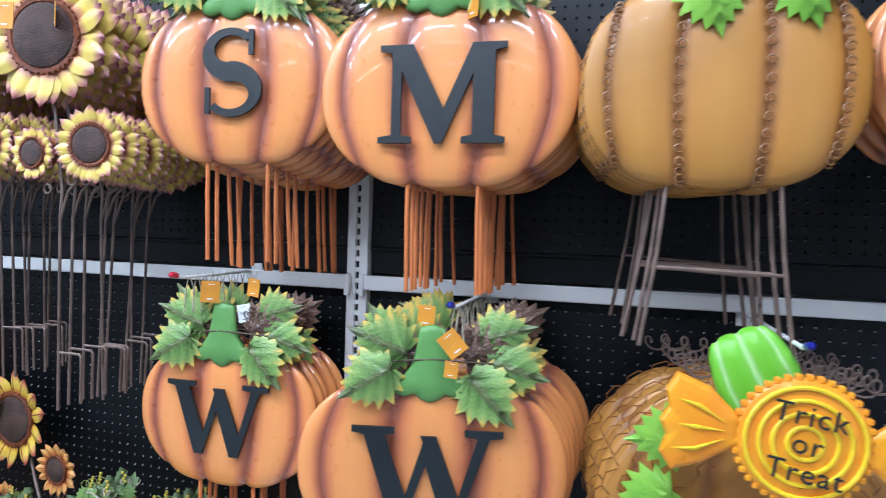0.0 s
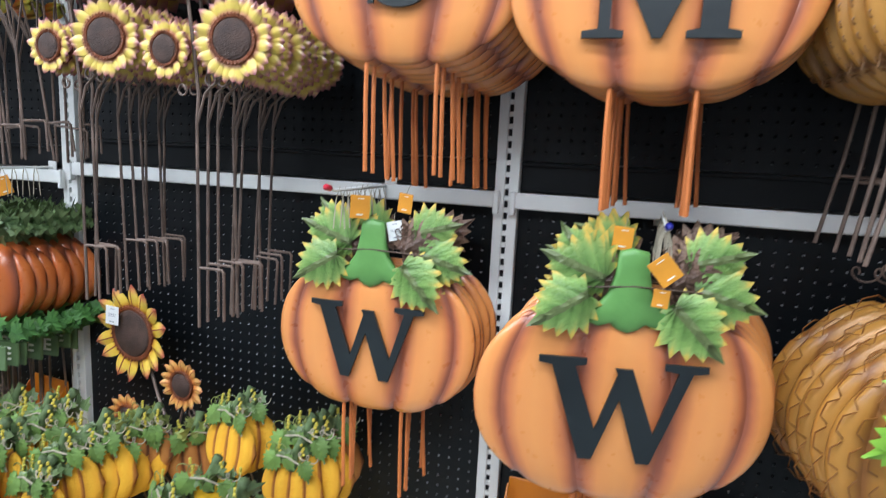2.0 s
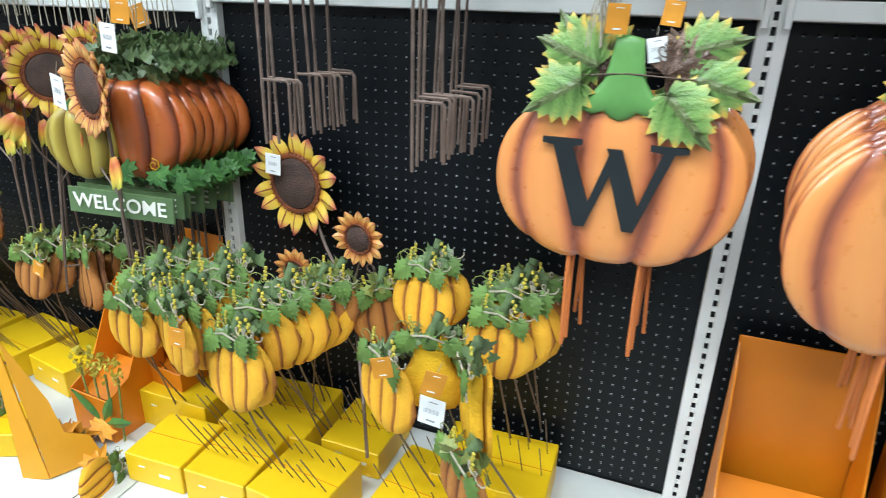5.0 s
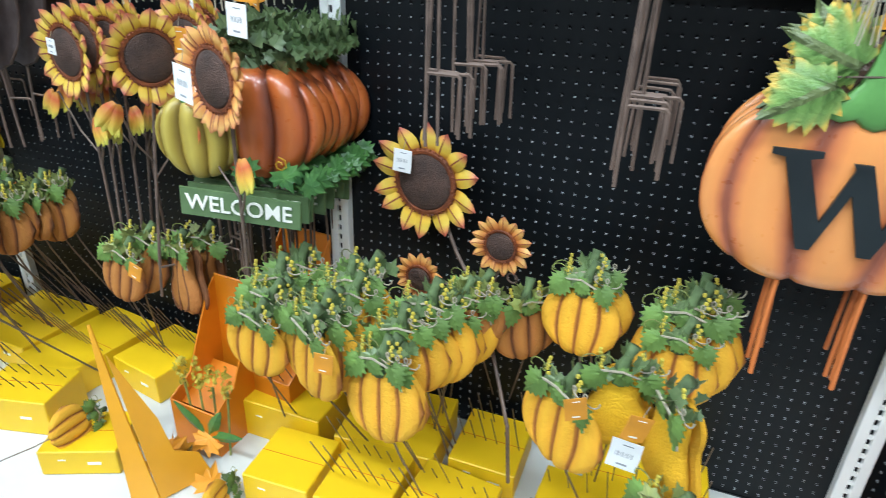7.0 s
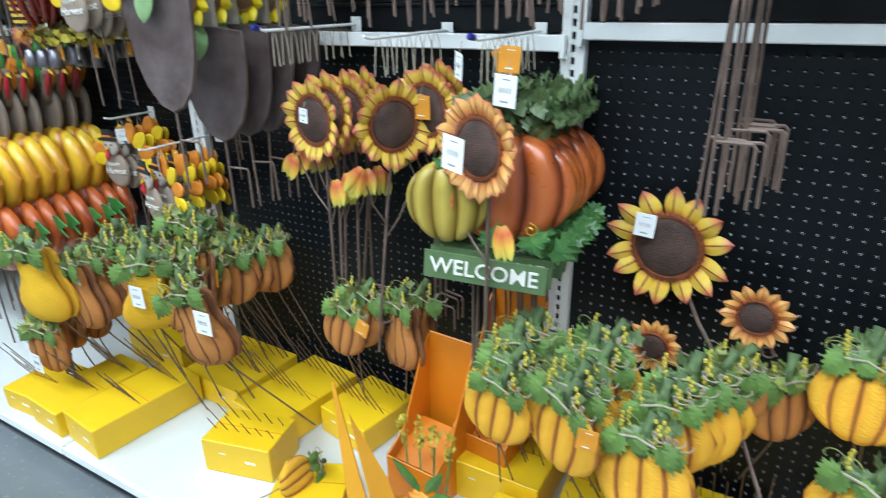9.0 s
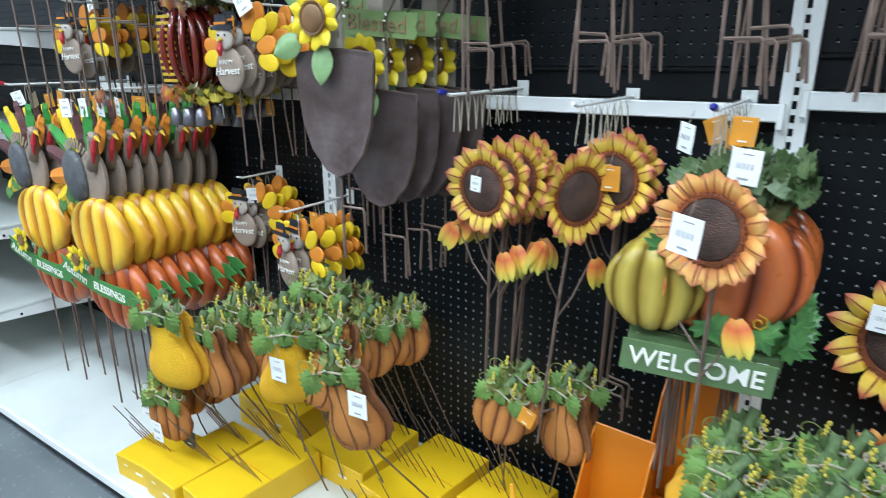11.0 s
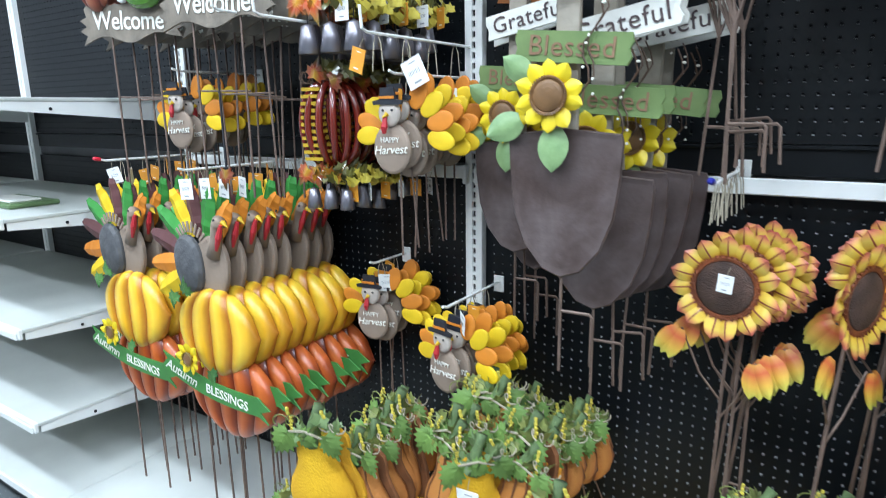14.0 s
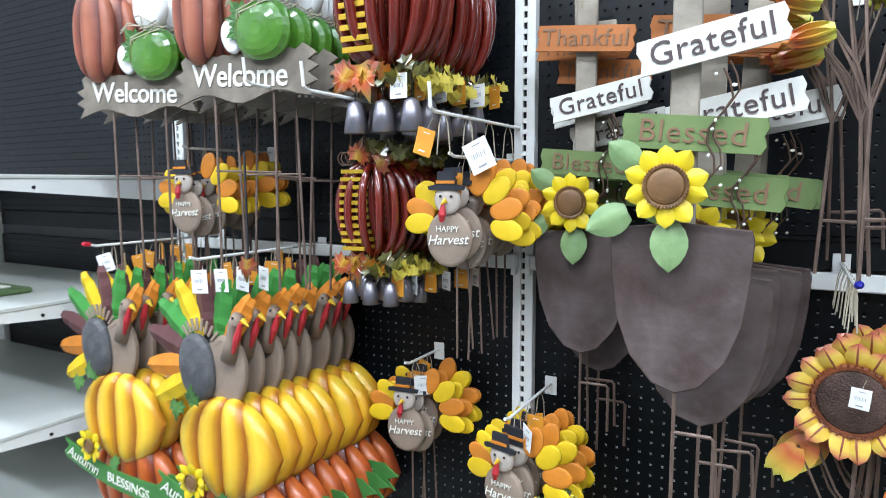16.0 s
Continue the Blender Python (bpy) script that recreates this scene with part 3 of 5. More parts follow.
for k in range(0, 7):
    xa, xb = NB[k] + 0.002, NB[k - 1] - 0.002
    d = thing("base_deck", pose(0, 0, 0), "white enamelled steel base deck of the gondola", "shelf", "base decks")
    part("top", box(xb - xa, WALL - 0.84 + 0.02, 0.022, ((xa + xb) / 2, (WALL + 0.02 + 0.84) / 2, 0.099), 0.003), M_DECK, d)
    part("price_channel", box(xb - xa - 0.002, 0.006, 0.03, ((xa + xb) / 2, 0.836, 0.095), 0.002), M_WHITE, d)
    part("kick_plate", box(xb - xa, 0.02, 0.068, ((xa + xb) / 2, 0.87, FLOOR + 0.034)), M_KICK, d)
structure("floor", box(9, 11, 0.05, (-2, -3.8, FLOOR - 0.025)), M_FLOOR, "polished grey concrete shop floor", "floor")
structure("ceiling", box(9, 11, 0.05, (-2, -3.8, 3.9)), M_CEIL, "plain white ceiling high above the aisle", "ceiling")
structure("wall_south", box(9, 0.1, 3.9, (-2, -9.2, 1.96)), M_WALL, "plain wall behind the aisle", "wall")
structure("wall_west", box(0.1, 11, 3.9, (-6.45, -3.8, 1.96)), M_WALL, "plain wall closing the aisle", "wall")
structure("wall_east", box(0.1, 11, 3.9, (2.45, -3.8, 1.96)), M_WALL, "plain wall closing the aisle", "wall")
structure("wall_north", box(9, 0.1, 3.9, (-2, 1.65, 1.96)), M_WALL, "plain wall behind the gondola", "wall")

# ceiling lights in rows over the aisle; unseen far rows added for board sheen
for i, (lx, ly) in enumerate([(-5.2, -0.35), (-3.4, -0.35), (-1.6, -0.35), (0.2, -0.35), (-5.2, -2.4), (-3.4, -2.4), (-1.6, -2.4), (0.2, -2.4), (-5.0, -4.4), (-3.2, -4.4), (-1.4, -4.4), (0.4, -4.4), (-5.0, -6.4), (-3.2, -6.4), (-1.4, -6.4), (0.4, -6.4)]):
    c = thing("ceiling_light", pose(lx, ly, 3.82), "white strip light under the ceiling, out of view", "ceiling light", "strip lights of the aisle")
    part("housing", box(1.3, 0.2, 0.05, (0, 0, 0), 0.004), M_WHITE, c)
    part("diffuser", box(1.26, 0.16, 0.03, (0, 0, -0.035), 0.008), M_LAMP, c)
    if ly < -4:
        continue
    la = bpy.data.lights.new("strip_lamp", "AREA")
    la.shape, la.size, la.size_y, la.energy, la.color = "RECTANGLE", 1.25, 0.3, 70, (0.74, 0.89, 1.03)
    lo = new("strip_lamp", la)
    lo.matrix_basis = pose(lx, ly, 3.74)


def shelf(z, x0, x1, front):
    s = thing("shelf", pose(0, 0, 0), "empty white steel gondola shelf on brackets", "shelf", "empty shelves")
    xc, yc = (x0 + x1) / 2, (front + WALL) / 2
    part("tray", box(x1 - x0 - 0.006, WALL - front, 0.012, (xc, yc, z - 0.006), 0.002), M_DECK, s)
    part("front_lip", box(x1 - x0 - 0.004, 0.014, 0.034, (xc, front - 0.004, z - 0.014), 0.003), M_WHITE, s)
    part("price_channel", box(x1 - x0 - 0.02, 0.005, 0.022, (xc, front - 0.014, z - 0.02), 0.0015), M_WHITE, s)
    for xe in (x0 + 0.008, x1 - 0.008):
        out = [(front + 0.01, z - 0.035), (WALL, z - 0.085), (WALL, z - 0.013), (front + 0.01, z - 0.013)]
        v, f = plate(out, 0.005)
        part("bracket", ([(xe + y, a, b) for a, y, b in v], f), M_WHITE, s)
        part("rivet", tube([(xe + 0.002, front + 0.18, z - 0.035), (xe + 0.006, front + 0.18, z - 0.035)], 0.005, 8), M_SLOT, s)
    return s


for k in (5, 6):
    for z in (1.40, 1.045, 0.70, 0.385):
        shelf(z, NB[k] + 0.004, NB[k - 1] - 0.03, 0.85)


# ---- things on hooks ----
rng = random.Random(7)


def stack(ob, x, y, z, n, dy, rz=0.0, dx=0.0, dz=0.0, jit=1.0, lean=0.0, rest=None):
    """Hang ob at the front of its hook and n - 1 copies of it (or of rest) behind."""
    ob.matrix_basis = pose(x, y, z, lean, 0, rz)
    if rest:
        rest.matrix_basis = pose(x + dx, y + dy, z + dz, lean, 0, rz)
    for i in range(2 if rest else 1, n):
        copy_thing(rest or ob, pose(x + dx * i + rng.uniform(-0.004, 0.004) * jit, y + dy * i, z + dz * i + rng.uniform(-0.006, 0.006) * jit, lean + rng.uniform(-2, 2) * jit, rng.uniform(-2.5, 2.5) * jit, rz + rng.uniform(-4, 4) * jit))
    return ob


def hook(x, y0, z, cap=None, tags=0, strings=0, tone=M_WHITE, up=False, seed=0):
    """A steel peg hook out of the board, with its cap, jute loops and tags."""
    r = random.Random(seed + int(abs(x) * 1000))
    h = thing("peg_hook", pose(x, y0, z), "steel peg hook with a plastic end cap" if cap else "plain steel peg hook in the pegboard", "peg hook", "hooks of the pegboard")
    path = [(0, WALL + 0.03 - y0, 0), (0, 0.02, 0), (0, 0, 0.006)]
    if up:
        path = [(0, WALL + 0.03 - y0, 0), (0, 0.05, 0.0), (0, 0.035, 0.006), (0, 0.03, 0.05)]
    part("rod", tube(path, 0.0034, 8), tone, h)
    if cap:
        part("cap", tube([(0, -0.016, 0.009), (0, -0.012, 0.008), (0, 0.004, 0.005)], [0.003, 0.006, 0.006], 10), cap, h)
    part("back_plate", box(0.03, 0.004, 0.045, (0, WALL + 0.018 - y0, -0.005), 0.001), tone, h)
    for i in range(strings):
        yy = 0.03 + (WALL - y0 - 0.05) * (i + 0.5) / strings
        w = r.uniform(0.006, 0.014)
        part("jute_loop", tube([(-w, yy, -0.075), (-w * 0.6, yy, -0.02), (0, yy, 0.006), (w * 0.6, yy + 0.004, -0.02), (w, yy + 0.004, -0.075)], 0.0013, 4), M_JUTE, h)
    for i in range(tags):
        tag(x + r.uniform(-0.045, 0.045), y0 + 0.02 + (WALL - y0 - 0.08) * i / max(1, tags) + 0.01, z - r.uniform(0.03, 0.06), r.uniform(-50, 40), r.choice((M_TAGO, M_TAGO, M_TAG)), r.uniform(-20, 20))
    return h


def tag(x, y, z, rz=0.0, material=None, ry=0.0, s=1.0, label=""):
    material = material or M_TAG
    white = material is M_TAG
    t = thing("price_tag", pose(x, y, z, 0, ry, rz), "white printed paper price tag on a string" if white else "orange printed product tag on a string", "tag", "tags of the goods")
    part("card", plate([(-0.02 * s, -0.024 * s), (0.02 * s, -0.024 * s), (0.0205 * s, 0.0), (0.02 * s, 0.024 * s), (-0.02 * s, 0.024 * s), (-0.0195 * s, 0.0)], 0.0012, 0.0003), material, t)
    rows = [box(0.014 * s, 0.0004, 0.0028 * s, (0, -0.001, -0.016 * s)), box(0.014 * s, 0.0004, 0.0015 * s, (0.002 * s, -0.001, 0.017 * s))]
    if white:
        rows += [box(0.0006 * s * (1 + i % 2), 0.0004, 0.008 * s, ((-0.011 + 0.003 * i) * s, -0.001, 0.001 * s)) for i in range(8)]
    part("print", joined(*rows), M_PRINT if white else M_LETW, t)["kind"] = "stuff"
    part("string", tube([(0, 0, 0.022 * s), (0.004, 0.004, 0.045 * s)], 0.0006, 4), M_JUTE, t)
    return t


def flat_stem(s):
    edge = [(-0.02, 0.098), (0.0, 0.103), (0.024, 0.098), (0.029, 0.06), (0.036, 0.03), (0.05, 0.01), (0.068, -0.004), (0.062, -0.018), (0.045, -0.024), (0.028, -0.02), (0.015, -0.03), (0.0, -0.035), (-0.016, -0.03), (-0.028, -0.02), (-0.046, -0.026), (-0.064, -0.02), (-0.07, -0.008), (-0.05, 0.008), (-0.034, 0.03), (-0.026, 0.06)]
    return [(x * s, z * s) for x, z in edge]


def letter_pumpkin(letter, w, h, size, leaves):
    p = thing("pumpkin_stake", pose(0, 0, 0), "orange enamelled metal pumpkin yard stake with black initial " + letter, "pumpkin stake", "pumpkin stakes with initial " + letter)
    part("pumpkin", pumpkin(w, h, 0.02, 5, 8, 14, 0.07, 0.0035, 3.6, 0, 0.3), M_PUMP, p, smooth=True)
    shape = {"W": letter_w, "M": letter_m, "S": letter_s}[letter](size)
    part("initial", shape, M_BLACK, p, "black painted initial", m=pose({"W": -0.008, "M": 0.0, "S": 0.0}[letter], -0.027, {"W": -0.004, "M": -0.012, "S": 0.012}[letter]))
    if leaves > 3:
        part("stem", plate(flat_stem(1.0), 0.012, 0.003, 0.006), M_STEM, p, "green stem", True, pose(-0.005, -0.014, h / 2 - 0.014))
    if leaves:
        for k, (lx, lz, rot, s) in list(enumerate(((-0.075, 0.014, -122, 0.102), (0.066, 0.0, 136, 0.108), (-0.05, 0.04, -68, 0.105), (0.098, 0.028, 105, 0.105), (0.085, 0.066, 74, 0.095), (-0.075, 0.055, -34, 0.08))))[:leaves]:
            part("leaf", big_leaf(s, 0.16, 0.98), M_LEAF, p, "green and gold glittered metal leaf", True, pose(lx, -0.034 + 0.006 * k, h / 2 + lz + (0 if letter == "W" else 0.024), 14, rot, 0))
        for lx, lz, rot, s in ((-0.03, 0.035, -95, 0.085), (0.06, 0.03, 58, 0.1)):
            part("leaf", big_leaf(s, 0.16, 0.95), M_LEAFB, p, "copper brown metal leaf", True, pose(lx, -0.012, h / 2 + lz, 8, rot, 0))
        r = random.Random(3)
        sp = []
        for k in range(22):
            sp.append(curl(3.5, 0.008, 0.012, (r.choice((-0.12, 0.04)) + r.uniform(-0.01, 0.04), r.uniform(-0.015, 0.02), h / 2 + r.uniform(0.01, 0.075)), 8, 0.0012))
        part("twig", joined(*sp, tube([(-0.12, -0.02, h / 2 + 0.02), (0, -0.025, h / 2 + 0.03), (0.12, -0.02, h / 2 + 0.025)], 0.0016, 5)), M_TWIG, p, "brown curly twigs")
    for sx in (-0.065, 0.065):
        part("stake", tube([(sx, 0.004, -h * 0.3), (sx, 0.004, -h / 2 - 0.06), (sx + 0.003, 0.004, -h / 2 - 0.19)], 0.0042, 6), M_OWIRE, p)
    return p


stack(letter_pumpkin("S", 0.43, 0.325, 0.16, 6), -0.825, 1.2, 1.615, 10, 0.025, 4, dx=0.004, dz=-0.004, rest=letter_pumpkin("S", 0.43, 0.325, 0.16, 3))
stack(letter_pumpkin("M", 0.47, 0.345, 0.172, 6), -0.402, 1.195, 1.585, 10, 0.025, 2, dx=0.002, rest=letter_pumpkin("M", 0.47, 0.345, 0.172, 3))
stack(letter_pumpkin("W", 0.43, 0.312, 0.156, 6), -0.9, 1.295, 0.921, 5, 0.028, 2, dx=0.004, dz=0.002, rest=letter_pumpkin("W", 0.43, 0.312, 0.156, 3))
stack(letter_pumpkin("W", 0.49, 0.348, 0.172, 6), -0.404, 1.188, 0.906, 8, 0.03, 12, dx=0.004, dz=0.003, rest=letter_pumpkin("W", 0.49, 0.348, 0.172, 3))
stack(letter_pumpkin("S", 0.44, 0.32, 0.17, 5), 0.46, 1.05, 1.60, 6, 0.05, 3)
hook(-0.955, 1.19, 1.222, M_RED, 0, 9)
tag(-0.925, 1.262, 1.19, 30, M_TAGO, 2, 0.95)
tag(-0.845, 1.3, 1.2, -10, M_TAGO, 6, 0.8)
tag(-0.86, 1.29, 1.145, 0, M_TAG, -12, 0.8)
hook(-0.36, 1.13, 1.205, M_BLUE, 0, 14)
hook(-0.82, 1.18, 1.80, M_RED, 2, 4)
hook(-0.39, 1.14, 1.77, M_RED, 2, 4)
tag(-0.358, 1.135, 1.145, 10, M_TAGO, -40, 0.9)
tag(-0.36, 1.14, 1.1, 0, M_TAGO, 5, 0.6)
tag(-0.425, 1.2, 1.18, 4, M_TAGO, 4, 0.8)


def tan_pumpkin(front=True):
    p = thing("pumpkin_stake", pose(0, 0, 0), "ochre punched metal pumpkin stake with curled cut edges", "pumpkin stake", "ochre punched pumpkin stakes")
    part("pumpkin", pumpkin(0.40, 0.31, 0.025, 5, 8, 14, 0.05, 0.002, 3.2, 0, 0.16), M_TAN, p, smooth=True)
    dots = []
    for L in (-54, -18, 18, 54):
        for j in range(17):
            q = -1 + 2 * (j + 0.5) / 17
            s = math.sin(radians(L))
            z = 0.155 * (1 - abs(s) ** 3.2) ** (1 / 3.2) * 0.95 * math.sin(q * math.pi / 2)
            x = 0.2 * s * (1 - 0.16 * (abs(z) / 0.155) ** 2)
            dots.append(tube([(x + 0.0065 * math.cos(a * 0.9), -0.0255 * math.sqrt(max(0, 1 - abs(math.sin(q * 1.57)) ** 4)), z + 0.0065 * math.sin(a * 0.9)) for a in range(7)], 0.0016, 4))
    if front:
        for d in dots:
            part("cut_curl", d, M_CURL, p)
    else:
        part("cut_curl", joined(*dots), M_CURL, p, "rows of curled punched metal")["kind"] = "stuff"
    rim = []
    for j in range(46):
        a = 2 * math.pi * j / 46
        x = math.copysign(abs(math.cos(a)) ** 0.75, math.cos(a)) * 0.193 * (1 - 0.1 * math.sin(a) ** 2)
        z = math.copysign(abs(math.sin(a)) ** 0.7, math.sin(a)) * 0.148
        rim.append(tube([(x + 0.006 * math.cos(b), -0.006, z + 0.006 * math.sin(b)) for b in range(6)], 0.0014, 4))
    if front:
        for d in rim:
            part("rim_curl", d, M_CURL, p)
    else:
        part("rim_curl", joined(*rim), M_CURL, p)["kind"] = "stuff"
    for lx, rot, s in ((-0.03, 165, 0.09), (0.09, 160, 0.085), (0.03, -40, 0.07)):
        part("leaf", big_leaf(s, 0.12, 1.0), M_LEAFL, p, "lime green metal leaf", True, pose(lx, -0.034, 0.15, 6, rot, 0))
    for sx, e in ((-0.065, -0.035), (0.085, 0.03)):
        part("stake", tube([(sx, 0.004, -0.1), (sx + e * 0.4, 0.004, -0.25), (sx + e, 0.004, -0.395)], 0.0035, 6), M_WIRE, p)
    part("crosswire", tube([(-0.085, 0.006, -0.275), (0.1, 0.006, -0.28)], 0.0028, 6), M_WIRE, p)
    return p


stack(tan_pumpkin(), 0.04, 1.12, 1.565, 7, 0.045, 3, dx=-0.006, rest=tan_pumpkin(False))
hook(0.04, 1.08, 1.76, M_BLUE, 1, 3)


def scallop_pumpkin(stem=True):
    p = thing("pumpkin_stake", pose(0, 0, 0), "round ochre metal pumpkin stake with scalloped relief", "pumpkin stake", "round scalloped pumpkin stakes")
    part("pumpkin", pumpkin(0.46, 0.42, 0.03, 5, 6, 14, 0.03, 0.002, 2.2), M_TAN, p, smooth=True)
    arcs = []
    for ring in range(5):
        n = 26 - 3 * ring
        rr = 0.205 - 0.022 * ring
        for j in range(n):
            a = 2 * math.pi * (j + 0.5 * (ring % 2)) / n
            arcs.append(tube([(1.06 * rr * math.cos(a + b * 0.11), -0.014 - 0.006 * ring, 0.97 * rr * math.sin(a + b * 0.11) + 0) if abs(b) == 1 else (1.06 * (rr + 0.013) * math.cos(a + b * 0.11), -0.018 - 0.006 * ring, 0.97 * (rr + 0.013) * math.sin(a + b * 0.11)) for b in (-1, -0.5, 0, 0.5, 1)], 0.0013, 4))
    if stem:
        for a in arcs:
            part("scallop", a, M_TAN, p)
    else:
        part("scallop", joined(*arcs), M_TAN, p)["kind"] = "stuff"
    if stem:
        part("stem", moved(pumpkin(0.12, 0.15, 0.02, 4, 4, 6, 0, 0.004, 6), pose(-0.012, -0.03, 0.232, 0, -26, 0)), M_LIME, p, "lime green ribbed stem", smooth=True)
    for bx in (-0.11, 0.08, 0.1):
        part("tendril", curl(2.6, 0.013, 0.034, (bx, 0, 0.2 + abs(bx) * 0.3), 12, 0.002), M_WIRE, p)
    for sx in (-0.06, 0.06):
        part("stake", tube([(sx, 0.004, -0.15), (sx, 0.004, -0.42)], 0.0035, 6), M_WIRE, p)
    return p


stack(scallop_pumpkin(), 0.12, 1.16, 0.90, 6, 0.05, 2, dx=-0.008, rest=scallop_pumpkin(False))


def candy():
    c = thing("candy_sign", pose(0, 0, 0), "orange wrapped-candy metal sign with halloween greeting", "sign")
    part("disc", moved(plate(oval(0.17, 0.17, 40), 0.012, 0.004, 0.006), pose(0, 0, 0)), M_CANDY, c)
    for r in (0.074, 0.057, 0.04, 0.022):
        part("swirl", tube([(r * math.cos(2 * math.pi * k / 28), -0.0105 - (0.085 - r) * 0.03, r * math.sin(2 * math.pi * k / 28)) for k in range(29)], 0.0032, 6), M_CANY, c, "yellow painted swirl")
    for k in range(40):
        part("crimp", box(0.009, 0.012, 0.009, (0.085 * math.cos(k * math.pi / 20), 0, 0.086 * math.sin(k * math.pi / 20)), 0.002), M_CANDY, c, "orange crimped edge")
    wing = [(0.08, 0.02), (0.12, 0.055), (0.165, 0.07), (0.178, 0.045), (0.172, 0.02), (0.182, 0.0), (0.172, -0.02), (0.178, -0.045), (0.16, -0.068), (0.12, -0.05), (0.08, -0.02)]
    for s in (1, -1):
        out = [(s * x, z) for x, z in wing]
        w = part("wrapper_end", plate(out if s > 0 else out[::-1], 0.01, 0.003, 0.006), M_CANDY, c)
        part("fold", joined(*[tube([(s * 0.1, -0.011, k * 0.012), (s * 0.135, -0.012, k * 0.03), (s * 0.165, -0.009, k * 0.035)], [0.0005, 0.003, 0.0005], 5) for k in (-1, 0, 1)]), M_CANY, w)
    for i, (wd, z) in enumerate((("Trick", 0.038), ("or", 0.0), ("Treat", -0.038))):
        letters("lettering", wd, 0.039, M_BLACK, c, pose(0.0, -0.0215, z, 0, 5, 0), 0.001, 0.0, 1.1)
    return c


candy().matrix_basis = pose(0.15, 1.05, 1.07, 0, 4, 3)
hook(0.155, 1.06, 1.19, M_BLUE, 0, 4)
k = thing("leaf_spray", pose(0.03, 1.07, 0.99), "green felt leaves tied behind a candy sign", "leaves")
for lx, lz, rot in ((-0.02, 0.06, -100), (-0.04, -0.02, -120), (0.0, -0.05, -160)):
    part("leaf", big_leaf(0.085, 0.12, 1.0), M_LEAFL, k, "", True, pose(lx, 0, lz, 0, rot, 0))


# sunflowers
def flower(parent, r, disc, x, y, z, petals, n, rim=M_DISCR, center=M_DISC, single=False, tilt=0.0, yaw=0.0, rows=2, wide=1.0, cup=0.16, blunt=0.75):
    base = pose(x, y, z, tilt, 0, yaw)
    part("disc", moved(plate(oval(disc * 2, disc * 2, 22), 0.008, 0.002, disc * 0.22), base), center, parent, "dark seeded centre")
    ring = joined(*[tube([(disc * 0.93 * math.cos(a), -0.006, disc * 0.93 * math.sin(a)), (disc * 1.13 * math.cos(a), -0.009, disc * 1.13 * math.sin(a))], disc * 0.035, 4) for a in [2 * math.pi * k / 40 for k in range(40)]])
    part("rim", moved(joined(ring, tube([(disc * 1.02 * math.cos(2 * math.pi * k / 24), -0.004, disc * 1.02 * math.sin(2 * math.pi * k / 24)) for k in range(25)], disc * 0.1, 6)), base), rim, parent)
    shapes = []
    r2 = random.Random(int(abs(x * 997 + z * 131)))
    for row in range(rows):
        for k in range(n):
            a = 360 * (k + 0.5 * row) / n + r2.uniform(-4, 4)
            L = (r - disc * 0.9) * (1.0 if row == 0 else 0.93) * r2.uniform(0.93, 1.05)
            m = base @ pose(0, 0.004 * row, 0, 0, a, 0) @ pose(0, 0, disc * 0.9, r2.uniform(-8, 8), 0, r2.uniform(-12, 12))
            v, f, u = petal(L, wide * 2 * math.pi * r * 0.72 / n, cup, blunt=blunt)
            shapes.append(([tuple(m @ Vector(p)) for p in v], f, u))
    if single:
        for s in shapes:
            part("petal", s, petals, parent, smooth=True)
    else:
        v, f, u = [], [], []
        for s in shapes:
            o = len(v)
            v += s[0]
            f += [tuple(i + o for i in q) for q in s[1]]
            u += s[2]
        part("petals", (v, f, u), petals, parent, smooth=True)


def prong(parent, x, top, step, low, side=1, material=None, y=0.0):
    """A wire stake that ends in a foot bar with a second leg."""
    material = material or M_WIRE
    part("stake", tube([(x, y, top), (x, y, low)], 0.0032, 6), material, parent)
    part("foot_bar", tube([(x, y, step), (x + side * 0.055, y, step), (x + side * 0.06, y, step - 0.006), (x + side * 0.06, y, low + 0.02)], 0.0032, 6), material, parent)


def triple_sunflower():
    p = thing("sunflower_stake", pose(0, 0, 0), "metal sunflower yard stake with three pale yellow heads", "sunflower stake", "triple sunflower stakes")
    flower(p, 0.148, 0.074, 0, 0, 0.085, M_PETALP, 14, yaw=10)
    flower(p, 0.08, 0.041, 0.132, -0.01, -0.145, M_PETALP, 15, yaw=10)
    flower(p, 0.058, 0.03, -0.03, 0.0, -0.16, M_PETALP, 13)
    part("stem", tube([(0.0, 0.012, 0.03), (0.02, 0.014, -0.12), (0.035, 0.014, -0.24), (0.03, 0.014, -0.3)], 0.0036, 6), M_WIRE, p)
    part("branch", tube([(0.125, 0.004, -0.14), (0.09, 0.01, -0.21), (0.05, 0.014, -0.24), (0.03, 0.014, -0.3)], 0.003, 6), M_WIRE, p)
    part("curl", curl(1.2, 0.012, 0.004, (0.065, 0.006, -0.215), 12, 0.0022), M_WIRE, p)
    part("curl", curl(1.2, 0.01, 0.004, (0.0, 0.006, -0.235), 12, 0.0022), M_WIRE, p)
    prong(p, 0.03, -0.3, -0.585, -0.71, 1, y=0.014)
    return p


stack(triple_sunflower(), -1.272, 1.17, 1.633, 9, 0.03, 0, dx=0.003, jit=0.9)
stack(triple_sunflower(), -1.6, 1.2, 1.645, 9, 0.028, 0, dx=0.003, jit=0.9)
hook(-1.27, 1.12, 1.80, M_BLUE, 2, 5)
hook(-1.6, 1.15, 1.80, M_BLUE, 2, 5)
tag(-1.285, 1.09, 1.735, 0, M_TAGO, 3, 1.1)

